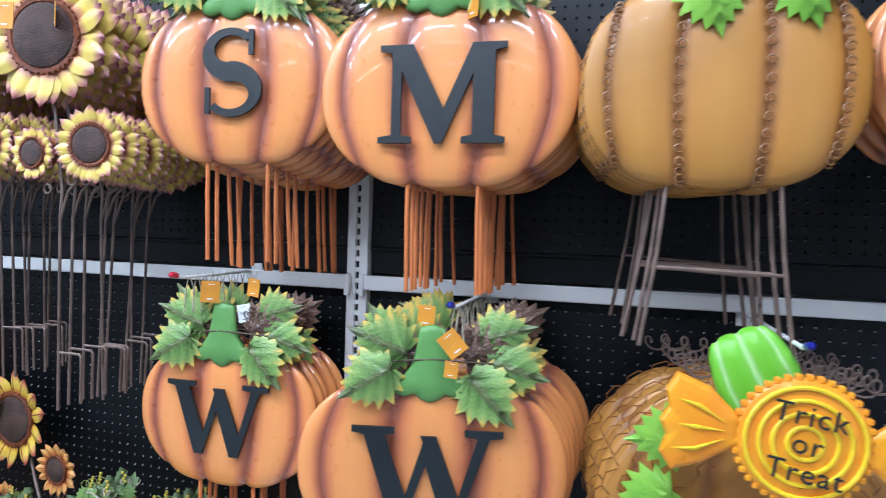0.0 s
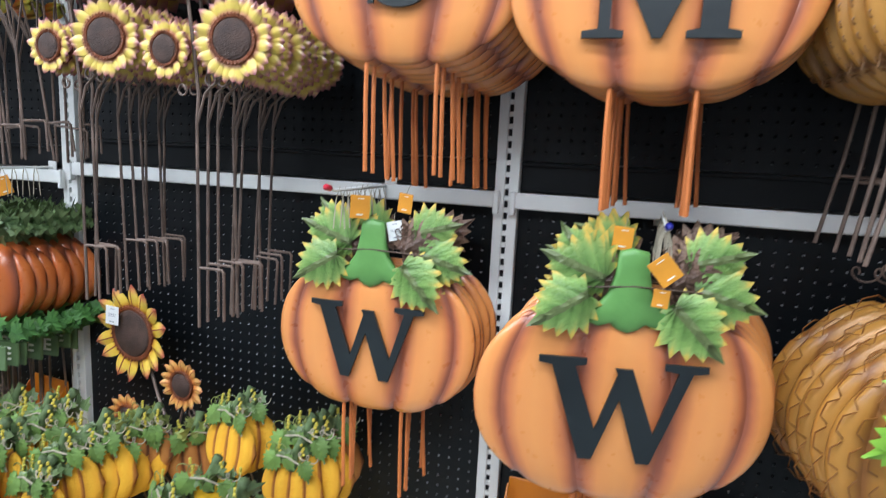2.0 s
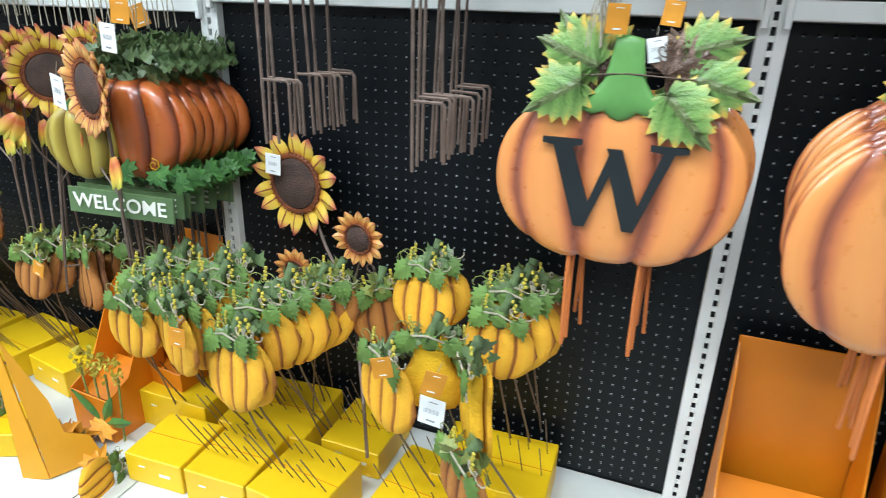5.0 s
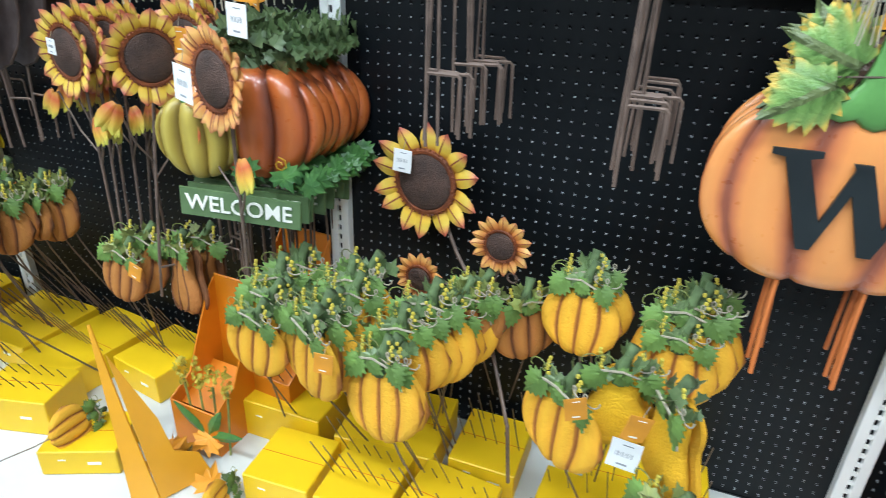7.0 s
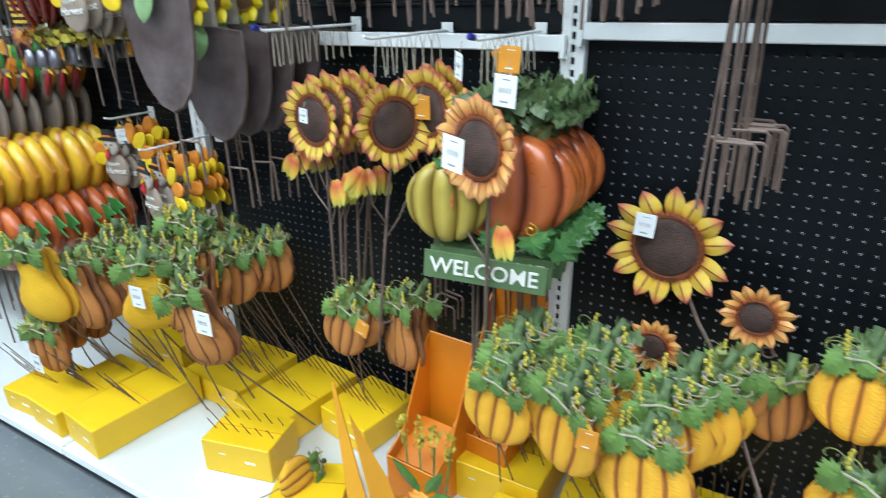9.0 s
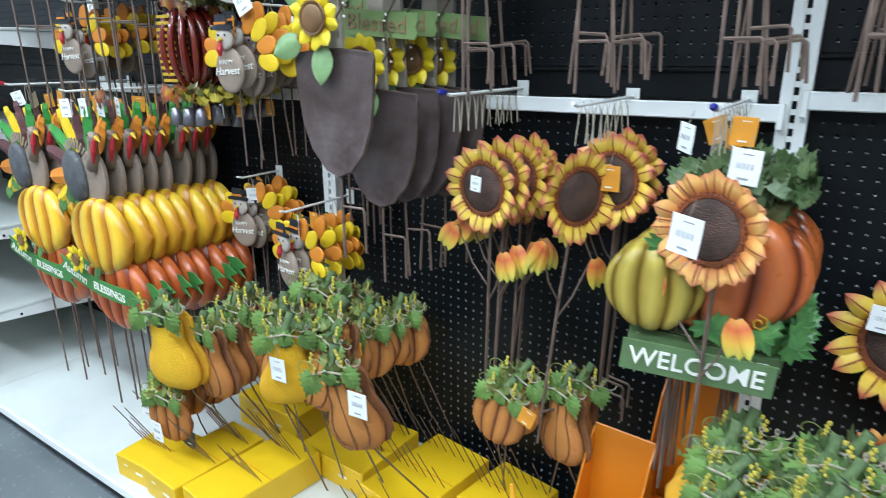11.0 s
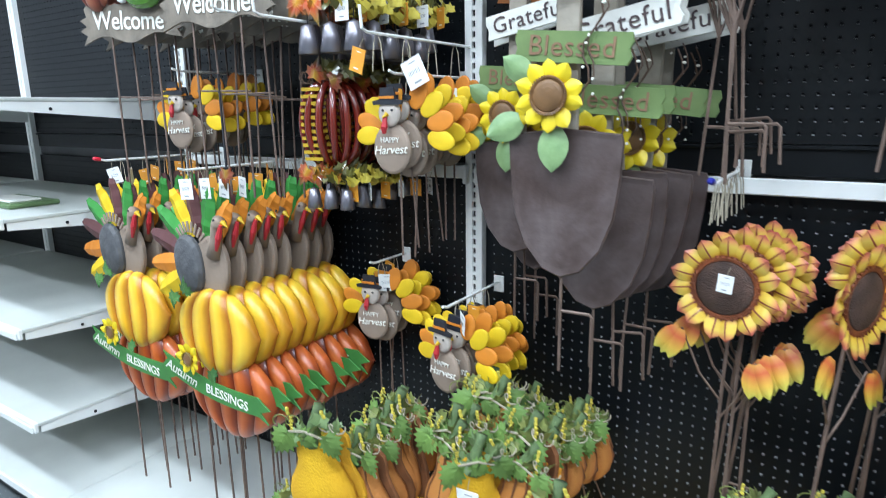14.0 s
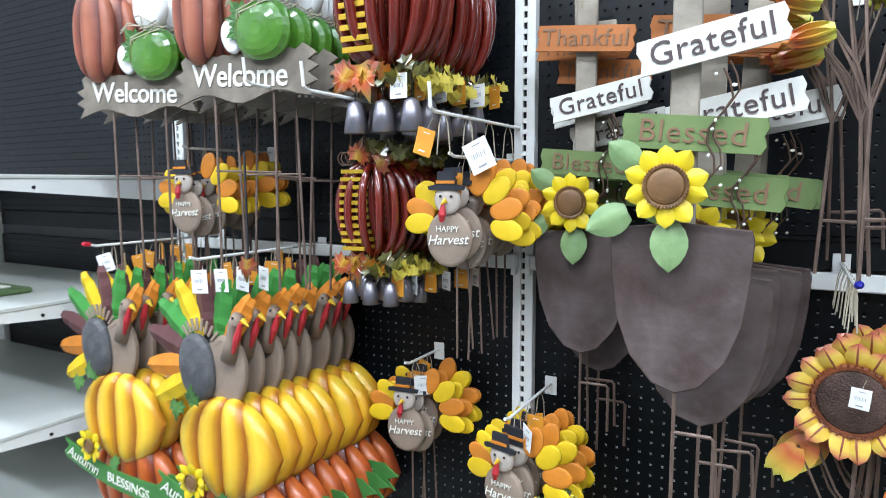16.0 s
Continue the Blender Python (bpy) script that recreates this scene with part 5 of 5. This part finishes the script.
# welcome boards with gourds
def welcome_board():
    p = thing("welcome_stake", pose(0, 0, 0), "grey jagged welcome board with copper gourd and green apple", "welcome stake", "welcome board stakes")
    top = [(-0.185 + 0.0185 * i, 0.045 + (0.008 if i % 2 else -0.004) * (1 if i in (0, 1, 2, 18, 19, 20) else 0.3)) for i in range(21)]
    right = [(0.2, 0.03), (0.178, 0.018), (0.205, 0.004), (0.178, -0.008), (0.2, -0.026), (0.172, -0.035), (0.185, -0.055)]
    low = [(0.15 - 0.03 * i, -0.05 + 0.012 * math.sin(i * 0.9)) for i in range(11)]
    left = [(-0.2, -0.06), (-0.18, -0.035), (-0.208, -0.02), (-0.18, -0.008), (-0.205, 0.01), (-0.178, 0.018)]
    part("board", plate((top + right + low + left)[::-1], 0.006, 0.0015), M_SGREY, p, "grey wood-look board")
    letters("lettering", "Welcome", 0.072, M_LETW, p, pose(-0.01, -0.0045, -0.003, 0, 3, 0), 0.0008, 0, 0.95, 0.0006)
    part("gourd", moved(pumpkin(0.13, 0.24, 0.03, 3, 6, 12, 0.0, 0.008, 3), pose(-0.12, -0.008, 0.15)), M_COPPER, p, "hammered copper gourd", smooth=True)
    part("apple", plate(oval(0.148, 0.126, 24, (0.075, 0.085), 2.3), 0.01, 0.004, 0.02), M_APPLE, p, "glossy green apple", m=pose(0, -0.02, 0))
    part("white_cutout", plate(oval(0.05, 0.075, 16, (-0.02, 0.08), 2, 20), 0.008, 0.002, 0.004), M_TAG, p, "white cut-out shape", m=pose(0, -0.012, 0))
    part("white_gourd", moved(pumpkin(0.1, 0.12, 0.025, 3, 5, 8, 0, 0.003, 2.4), pose(0.06, -0.004, 0.2)), M_TAG, p, "white gourd", smooth=True)
    part("bow", joined(*[tube([(0.05 + 0.01 * k, -0.035, 0.145), (0.05 + 0.035 * math.cos(k * 1.3), -0.04, 0.145 + 0.03 * math.sin(k * 1.3)), (0.05 + 0.06 * math.cos(k * 1.3 + 0.3), -0.036, 0.14 + 0.035 * math.sin(k * 1.3 + 0.4))], 0.0016, 4) for k in range(9)]), M_JUTE, p, "raffia bow")
    for k in range(3):
        part("leaf", maple(0.045, 0.1), M_LEAFG, p, m=pose(0.02, -0.025, 0.09 + 0.015 * k, 0, -110 + 35 * k, 0))
    for sx in (-0.09, 0.08):
        part("stake", tube([(sx, 0.005, -0.02), (sx, 0.005, -0.48)], 0.003, 6), M_WIRE, p)
    part("crosswire", tube([(-0.1, 0.009, -0.21), (0.09, 0.009, -0.215)], 0.0026, 6), M_WIRE, p)
    return p


stack(welcome_board(), -3.635, 1.1, 1.612, 6, 0.058, 4, dx=0.006, dz=-0.005, jit=1)
stack(welcome_board(), -4.03, 1.12, 1.605, 6, 0.055, 10, dx=0.004, jit=1)


# ---- the deck: cartons and picks ----
DECK = 0.1105


def carton(x, y, w, d, h, rz=0.0, material=None, z=DECK):
    c = thing("carton", pose(x, y, z, 0, 0, rz), "yellow printed display carton with pick holes" if material is None else "orange printed display carton", "carton", "display cartons on the deck")
    part("body", box(w, d, h, (0, 0, h / 2), 0.0025), material or M_CARD, c)
    part("flap_seam", box(w * 0.985, 0.0015, 0.001, (0, 0.0, h + 0.0004)), M_CARDO, c)
    part("print", box(0.03, 0.0008, 0.008, (w * 0.2, -d / 2 - 0.0006, h * 0.5)), M_LETW, c)
    part("print", box(0.018, 0.0008, 0.004, (-w * 0.2, -d / 2 - 0.0006, h * 0.65)), M_LETW, c)
    return c


CARTONS = [(-3.389, 0.961, 0.156, 0.197, 0.09, 4), (-3.223, 1.006, 0.166, 0.311, 0.09, -3), (-3.036, 1.026, 0.176, 0.353, 0.09, -6), (-3.244, 1.345, 0.291, 0.208, 0.09, 0), (-2.901, 1.315, 0.27, 0.27, 0.09, -2),
           (-2.631, 1.284, 0.208, 0.332, 0.09, -8), (-2.6, 1.065, 0.215, 0.15, 0.09, 14), (-2.345, 1.02, 0.19, 0.15, 0.085, 24), (-2.405, 1.335, 0.194, 0.216, 0.09, -10), (-1.66, 1.13, 0.17, 0.2, 0.09, 2),
           (-1.956, 1.331, 0.26, 0.239, 0.09, 0), (-1.845, 1.125, 0.17, 0.175, 0.09, 3), (-1.674, 1.331, 0.26, 0.239, 0.09, 4), (-1.47, 1.12, 0.19, 0.2, 0.09, -6), (-1.44, 1.36, 0.17, 0.2, 0.09, 0),
           (-1.185, 1.179, 0.26, 0.293, 0.09, -4), (-1.088, 1.341, 0.282, 0.217, 0.09, 2)]
for i, (cx, cy, w, d, h, rz) in enumerate(CARTONS):
    carton(cx, cy, w * 0.94, d * 0.94, h + 0.0023 * ((i * 5) % 17) - 0.018, rz)
carton(-0.5, 1.36, 0.25, 0.18, 0.06, 0, M_CARDO)


def display_tray(x, y, w, h, rz, lean, name="display_box"):
    b = thing(name, pose(x, y, DECK, 0, 0, rz), "orange open cardboard display box with a tall back", "display box", "orange display boxes")
    part("back_panel", moved(box(w, 0.006, h, (0, 0, h / 2), 0.002), pose(0, 0.09, 0, -lean, 0, 0)), M_CARDO, b)
    for s in (1, -1):
        v, f = plate([(-0.09, 0.0), (0.09, 0.0), (0.1, h * 0.98), (0.07, h * 0.9), (-0.02, h * 0.42), (-0.09, h * 0.33)], 0.004)
        part("side_panel", ([(s * w / 2 + a, c, e) for c, a, e in v], f), M_CARDO, b)
    part("front_panel", box(w, 0.005, h * 0.33, (0, -0.088, h * 0.165), 0.002), M_CARDO, b)
    part("inner_shelf", moved(box(w * 0.98, 0.13, 0.005, (0, 0, 0)), pose(0, 0.0, h * 0.32, 24, 0, 0)), M_CARDO, b)
    return b


display_tray(-0.5, 1.33, 0.25, 0.485, 0, 3)
display_tray(-0.22, 1.33, 0.22, 0.48, 0, 3)
display_tray(-2.12, 1.22, 0.14, 0.385, -4, 2)
display_tray(-2.0, 1.35, 0.15, 0.49, -6, 2)


def straw_figure(x, y, z, rz):
    """A straw doll: a burlap head under a wide brown hat, with a fringe of straw."""
    s = thing("straw_doll", pose(x, y, z, 0, rz, 0) @ Matrix.Scale(0.72, 4), "small straw doll with a wide brown hat in a box", "doll", "straw dolls")
    bits = [(plate(oval(0.07, 0.075, 18), 0.02, 0.006, 0.012), 0), (moved(plate(oval(0.15, 0.03, 18), 0.05, 0.01), pose(0, -0.012, 0.036)), 1), (moved(plate([(-0.04, 0), (0.04, 0), (0.03, 0.045), (0.0, 0.058), (-0.03, 0.042)], 0.03, 0.008), pose(0, 0, 0.044)), 1),
            (moved(ivy(40, 0.06, 0.012, 0.012, 0.03, 4), pose(0, 0.0, 0.02)), 2), (moved(ivy(30, 0.05, 0.012, 0.02, 0.03, 5), pose(0, 0.0, -0.045)), 2), (box(0.1, 0.02, 0.05, (0, 0.004, -0.07), 0.008), 3), (tube([(-0.016, -0.024, 0.006), (-0.016, -0.02, 0.006)], 0.005, 8), 4), (tube([(0.016, -0.024, 0.006), (0.016, -0.02, 0.006)], 0.005, 8), 4)]
    ob = part("figure", joined(*[(b[0][0], b[0][1]) for b in bits]), M_SWHITE, s)
    for m in (M_LETB, M_STRAW, M_FM, M_INK):
        ob.data.materials.append(m)
    ob.data.polygons.foreach_set("material_index", [k for b, k in bits for _ in b[1]])


straw_figure(-0.26, 1.27, 0.46, 8)
straw_figure(-0.17, 1.28, 0.5, -6)
straw_figure(-0.22, 1.25, 0.4, -12)


def pick(kind, seed=0):
    """A fabric pumpkin or gourd on a wire, with a green top and raffia."""
    m, w, h, pear = {"pumpkin": (M_BURL, 0.148, 0.128, 0.0), "rust": (M_BURL2, 0.128, 0.114, 0.0), "gourd": (M_FELT, 0.11, 0.142, 0.36), "rustgourd": (M_BURL2, 0.1, 0.138, 0.4)}[kind]
    lab = {"pumpkin": "golden burlap pumpkin pick with ivy leaves on a wire", "rust": "rust-brown burlap pumpkin pick with leaves on a wire", "gourd": "yellow felt gourd pick with raffia on a wire", "rustgourd": "brown burlap gourd pick with leaves on a wire"}[kind]
    p = thing("pumpkin_pick", pose(0, 0, 0), lab, "pumpkin pick", "picks in the cartons")
    if pear == 0:
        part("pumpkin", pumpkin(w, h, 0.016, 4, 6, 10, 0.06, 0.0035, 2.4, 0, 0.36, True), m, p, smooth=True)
    else:
        half = [(0.2, -0.5), (0.4, -0.44), (0.5, -0.32), (0.52, -0.2), (0.47, -0.06), (0.36, 0.08), (0.3, 0.2), (0.31, 0.32), (0.28, 0.42), (0.17, 0.49)]
        edge = [(x * w, z * h) for x, z in half] + [(-x * w * 0.96, z * h) for x, z in half[::-1]]
        v, f = plate(edge, 0.01, 0.003, 0.012)
        part("gourd", (v, f, [(0.5 + x / w * 0.7, z) for x, y, z in v]), m, p, smooth=True)
        part("felt_layer", moved(plate(edge, 0.006, 0.002), pose(0.012, 0.012, 0.004, 0, 4, 0)), M_FELT if kind == "gourd" else M_RIBD, p)
        if kind == "rustgourd":
            for q in (-0.5, 0.0, 0.5):
                part("rib", tube([(q * 0.62 * x * w * 2, -0.0155 + 0.004 * abs(q), z * h * 0.88) for x, z in half], 0.0022, 5), M_RIBD, p)
    part("stem", tube([(0, 0, h / 2 - 0.018), (0.002, -0.004, h / 2 + 0.01), (0.008, -0.004, h / 2 + 0.028), (0.014, 0.0, h / 2 + 0.042)], [0.017, 0.010, 0.007, 0.009], 8), M_FSTEM, p, "grey-green rolled felt stem", smooth=True)
    part("ivy", moved(ivy(15, 0.044, 0.03, 0.018, 0.024, seed), pose(0, -0.002, h / 2 + 0.006)), M_IVY if seed % 2 else M_IVYY, p, "green ivy sprig")
    for lx, rot, size in ((-0.03, 215, 0.04), (0.034, 150, 0.036), (-0.008, 120, 0.03)):
        part("leaf", big_leaf(size, 0.14, 1.0), M_BRLEAF, p, "bright green felt leaf", True, pose(lx, -0.024, h / 2 + 0.006, 12, rot, 0))
    part("tendril", curl(2.2, 0.007, 0.02, (0.015, -0.016, h / 2 + 0.016), 8, 0.0011), M_JUTE, p, "curled raffia tendril")
    part("tendril", curl(1.8, 0.008, -0.02, (-0.02, -0.014, h / 2 + 0.02), 8, 0.0009), M_IVYY, p, "green curled tendril")
    r = random.Random(seed)
    part("sprig", joined(*[moved(box(0.005, 0.004, 0.006, (0, 0, 0), 0.001), pose(q * 0.03 + r.uniform(-0.004, 0.004), -0.012, h / 2 + 0.0 + 0.006 * k, 0, 30 * k, 0)) for q in (-1, 0.8) for k in range(7)]), M_SPRIG, p, "yellow berry sprig")["kind"] = "stuff"
    part("raffia", joined(tube([(-0.03, -0.02, h / 2 + 0.006), (0, -0.026, h / 2 + 0.012), (0.035, -0.02, h / 2 - 0.002), (0.05, -0.02, h / 2 - 0.03)], 0.0018, 4), tube([(-0.03, -0.02, h / 2 + 0.006), (-0.045, -0.02, h / 2 - 0.02)], 0.0018, 4)), M_JUTE, p)
    part("wire", tube([(0, 0.004, -h / 2 + 0.03), (0.004, 0.03, -h / 2 - 0.03), (0.01, 0.15, -h / 2 - 0.235)], 0.0019, 5), M_WIRE, p)
    return p


PICKS = {k: pick(k, i + 1) for i, k in enumerate(("pumpkin", "rust", "gourd", "rustgourd"))}
used = set()


def put(kind, x, y, z, rz=0.0, ry=0.0, lean=0.0, s=1.0):
    m = pose(x, y, z, lean, ry, rz) @ Matrix.Scale(s * 1.15, 4)
    if kind not in used:
        used.add(kind)
        PICKS[kind].matrix_basis = m
        return PICKS[kind]
    return copy_thing(PICKS[kind], m)


def row(kind, x, y, z, n, dy, dx=0.0, dz=0.0, rz=0.0, lean=-6):
    for i in range(n):
        put(kind, x + dx * i + rng.uniform(-0.006, 0.006), y + dy * i, z + dz * i + rng.uniform(-0.008, 0.008), rz + rng.uniform(-26, 26), rng.uniform(-12, 12), lean + rng.uniform(-8, 6), rng.uniform(0.88, 1.08))


# golden pumpkins over the cartons under the sunflower
row("pumpkin", -1.892, 1.1, 0.507, 5, 0.036, 0.004, 0.006)
row("pumpkin", -1.745, 1.09, 0.515, 6, 0.034, 0.006, 0.005)
row("pumpkin", -1.592, 1.075, 0.465, 2, 0.03)
row("pumpkin", -1.575, 1.15, 0.515, 5, 0.03, 0.016, 0.002)
row("rust", -1.5, 1.27, 0.56, 2, 0.04, 0.01)
for fx, fy, fz, sd in ((-1.82, 1.2, 0.59, 51), (-1.73, 1.2, 0.575, 52), (-1.9, 1.22, 0.56, 53)):
    t = thing("ivy_clump", pose(fx, fy, fz), "clump of green ivy leaves on the pumpkin picks", "foliage", "ivy clumps")
    tagged(part("leaves", ivy(46, 0.085, 0.065, 0.035, 0.026, sd), M_IVY, t), kind="stuff")
    part("sprig", ivy(26, 0.07, 0.05, 0.04, 0.014, sd + 9), M_SPRIG, t, "yellow sprigs")
row("pumpkin", -1.277, 1.33, 0.585, 2, 0.04, 0.016)
row("rust", -1.39, 1.36, 0.52, 1, 0.04, rz=50)
row("pumpkin", -1.085, 1.3, 0.54, 3, 0.035, 0.012, 0.006)
row("rust", -1.05, 1.4, 0.565, 1, 0.05)
put("pumpkin", -1.262, 1.12, 0.49, -32, 0, -4)
put("gourd", -1.18, 1.14, 0.545, 8, 0, 0)
put("gourd", -1.085, 1.12, 0.51, -62, 0, 0)
put("rust", -1.07, 1.04, 0.39, -40, 8, 0)
tag(-1.15, 1.07, 0.51, 0, M_TAG, 5, 1.25)
tag(-1.14, 1.05, 0.585, 20, M_TAGO, 15, 1.0)
tag(-1.235, 1.04, 0.60, 20, M_TAGO, -10, 0.9)
tag(-1.68, 1.02, 0.57, 10, M_TAGO, 5, 0.9)
# brown picks between the two groups
row("rust", -2.385, 1.24, 0.475, 2, 0.05, 0.01, 0.01)
row("rustgourd", -2.25, 1.3, 0.47, 2, 0.05)
tag(-2.29, 1.19, 0.54, 0, M_TAGO, 20, 0.9)
# gourds on the far cartons
put("gourd", -3.2, 0.935, 0.555, 12, -4, 0, 1.15)
row("rustgourd", -3.13, 1.0, 0.5, 5, 0.045, 0.0, 0.01)
row("rust", -3.34, 1.0, 0.33, 3, 0.06)
put("rust", -3.26, 0.94, 0.33, 10)
row("rustgourd", -2.945, 1.065, 0.55, 6, 0.045, 0.004, 0.008)
put("gourd", -2.86, 1.03, 0.56, 45)
row("rustgourd", -2.80, 1.08, 0.55, 2, 0.05, 0.01, 0.01)
put("rustgourd", -2.63, 1.0, 0.54, 10, -18, 0)
row("rust", -2.80, 1.2, 0.54, 6, 0.04, 0.008, 0.0)
row("rust", -2.90, 1.18, 0.56, 4, 0.05, 0.01, 0.0)
for tx, ty, tz in ((-3.4, 0.95, 0.31), (-3.27, 0.9, 0.305), (-3.09, 1.0, 0.47), (-2.85, 0.99, 0.58), (-2.58, 0.97, 0.585), (-2.66, 1.0, 0.59)):
    tag(tx, ty, tz, rng.uniform(-10, 10), M_TAG, rng.uniform(-8, 8), 1.25)
tag(-2.74, 1.14, 0.60, 0, M_TAGO, 5, 1.1)
tag(-3.2, 0.95, 0.28, 10, M_INK, 5, 1.0)

# lone wires in the cartons
for cx, cy, w, d, h, rz in CARTONS:
    if w * d < 0.03:
        continue
    wires = thing("pick_wires", pose(cx, cy, DECK + h - 0.022, 0, 0, rz), "row of dark wire stakes standing in a carton", "wires", "wires in the cartons")
    for k in range(12):
        a = -w * 0.4 + w * 0.8 * (k % 6) / 5
        b = d * (0.34 if k < 6 else -0.02)
        lift = rng.uniform(0.07, 0.2)
        part("wire", tube([(a, b, 0), (a - 0.03 * lift, b - 0.5 * lift, lift)], 0.0014, 5), M_WIRE, wires)

# loose things on the deck
t = thing("cardboard_sign", pose(-2.11, 0.96, DECK, -9, -9, 16), "orange folded pointed cardboard panel standing on the deck", "cardboard panel")
part("panel", plate([(-0.05, 0.0), (0.02, 0.0), (-0.006, 0.2), (-0.03, 0.43), (-0.036, 0.43)], 0.004, 0.001), M_CARDL, t)
part("fold", moved(plate([(0.0, 0.0), (0.12, 0.0), (0.1, 0.07), (0.05, 0.1), (0.035, 0.19), (-0.028, 0.37)], 0.004, 0.001), pose(0.02, 0.002, 0, 0, 0, 48)), M_CARDL, t)
put("pumpkin", -2.36, 0.99, DECK + 0.1, 10, 80, -72, 0.62)
put("pumpkin", -1.95, 0.98, DECK + 0.035, 20, 84, -76, 0.62)
c = thing("corn_bunch", pose(-2.09, 1.14, DECK + 0.0), "bunch of yellow berry stems with green leaves", "flower bunch")
for k in range(4):
    bx = -0.04 + 0.03 * k
    part("stem", tube([(bx, 0, 0), (bx * 1.4, 0, 0.2)], 0.003, 5), M_IVYY, c)
    part("berry_cluster", moved(ivy(50, 0.014, 0.014, 0.05, 0.012, 30 + k), pose(bx * 1.4, 0, 0.22)), M_SPRIG, c, "yellow berries")
for k, rot in enumerate((-40, 30, 70)):
    part("leaf", petal(0.12, 0.03, 0.1), M_LEAFG, c, m=pose(0, -0.01, 0.05, 0, rot, 0))
d = thing("orange_leaves", pose(-2.08, 1.06, DECK + 0.012), "heap of orange fabric leaves in an open tray", "leaves")
for k in range(9):
    part("leaf", maple(0.07, 0.15), M_AUT if k % 3 == 0 else M_TAGO, d, m=pose(rng.uniform(-0.08, 0.1), rng.uniform(-0.08, 0.08), rng.uniform(0, 0.04), rng.uniform(-80, -20), rng.uniform(-90, 90), rng.uniform(-60, 60)))
w = thing("wire_basket_item", pose(-4.72, 1.03, 1.0465), "flat green and white packaged item lying on an empty shelf", "package")
part("tray", box(0.3, 0.16, 0.016, (0, 0, 0.008), 0.004), M_WELC, w)
part("insert", box(0.22, 0.1, 0.006, (0, -0.01, 0.019), 0.002), M_SWHITE, w)
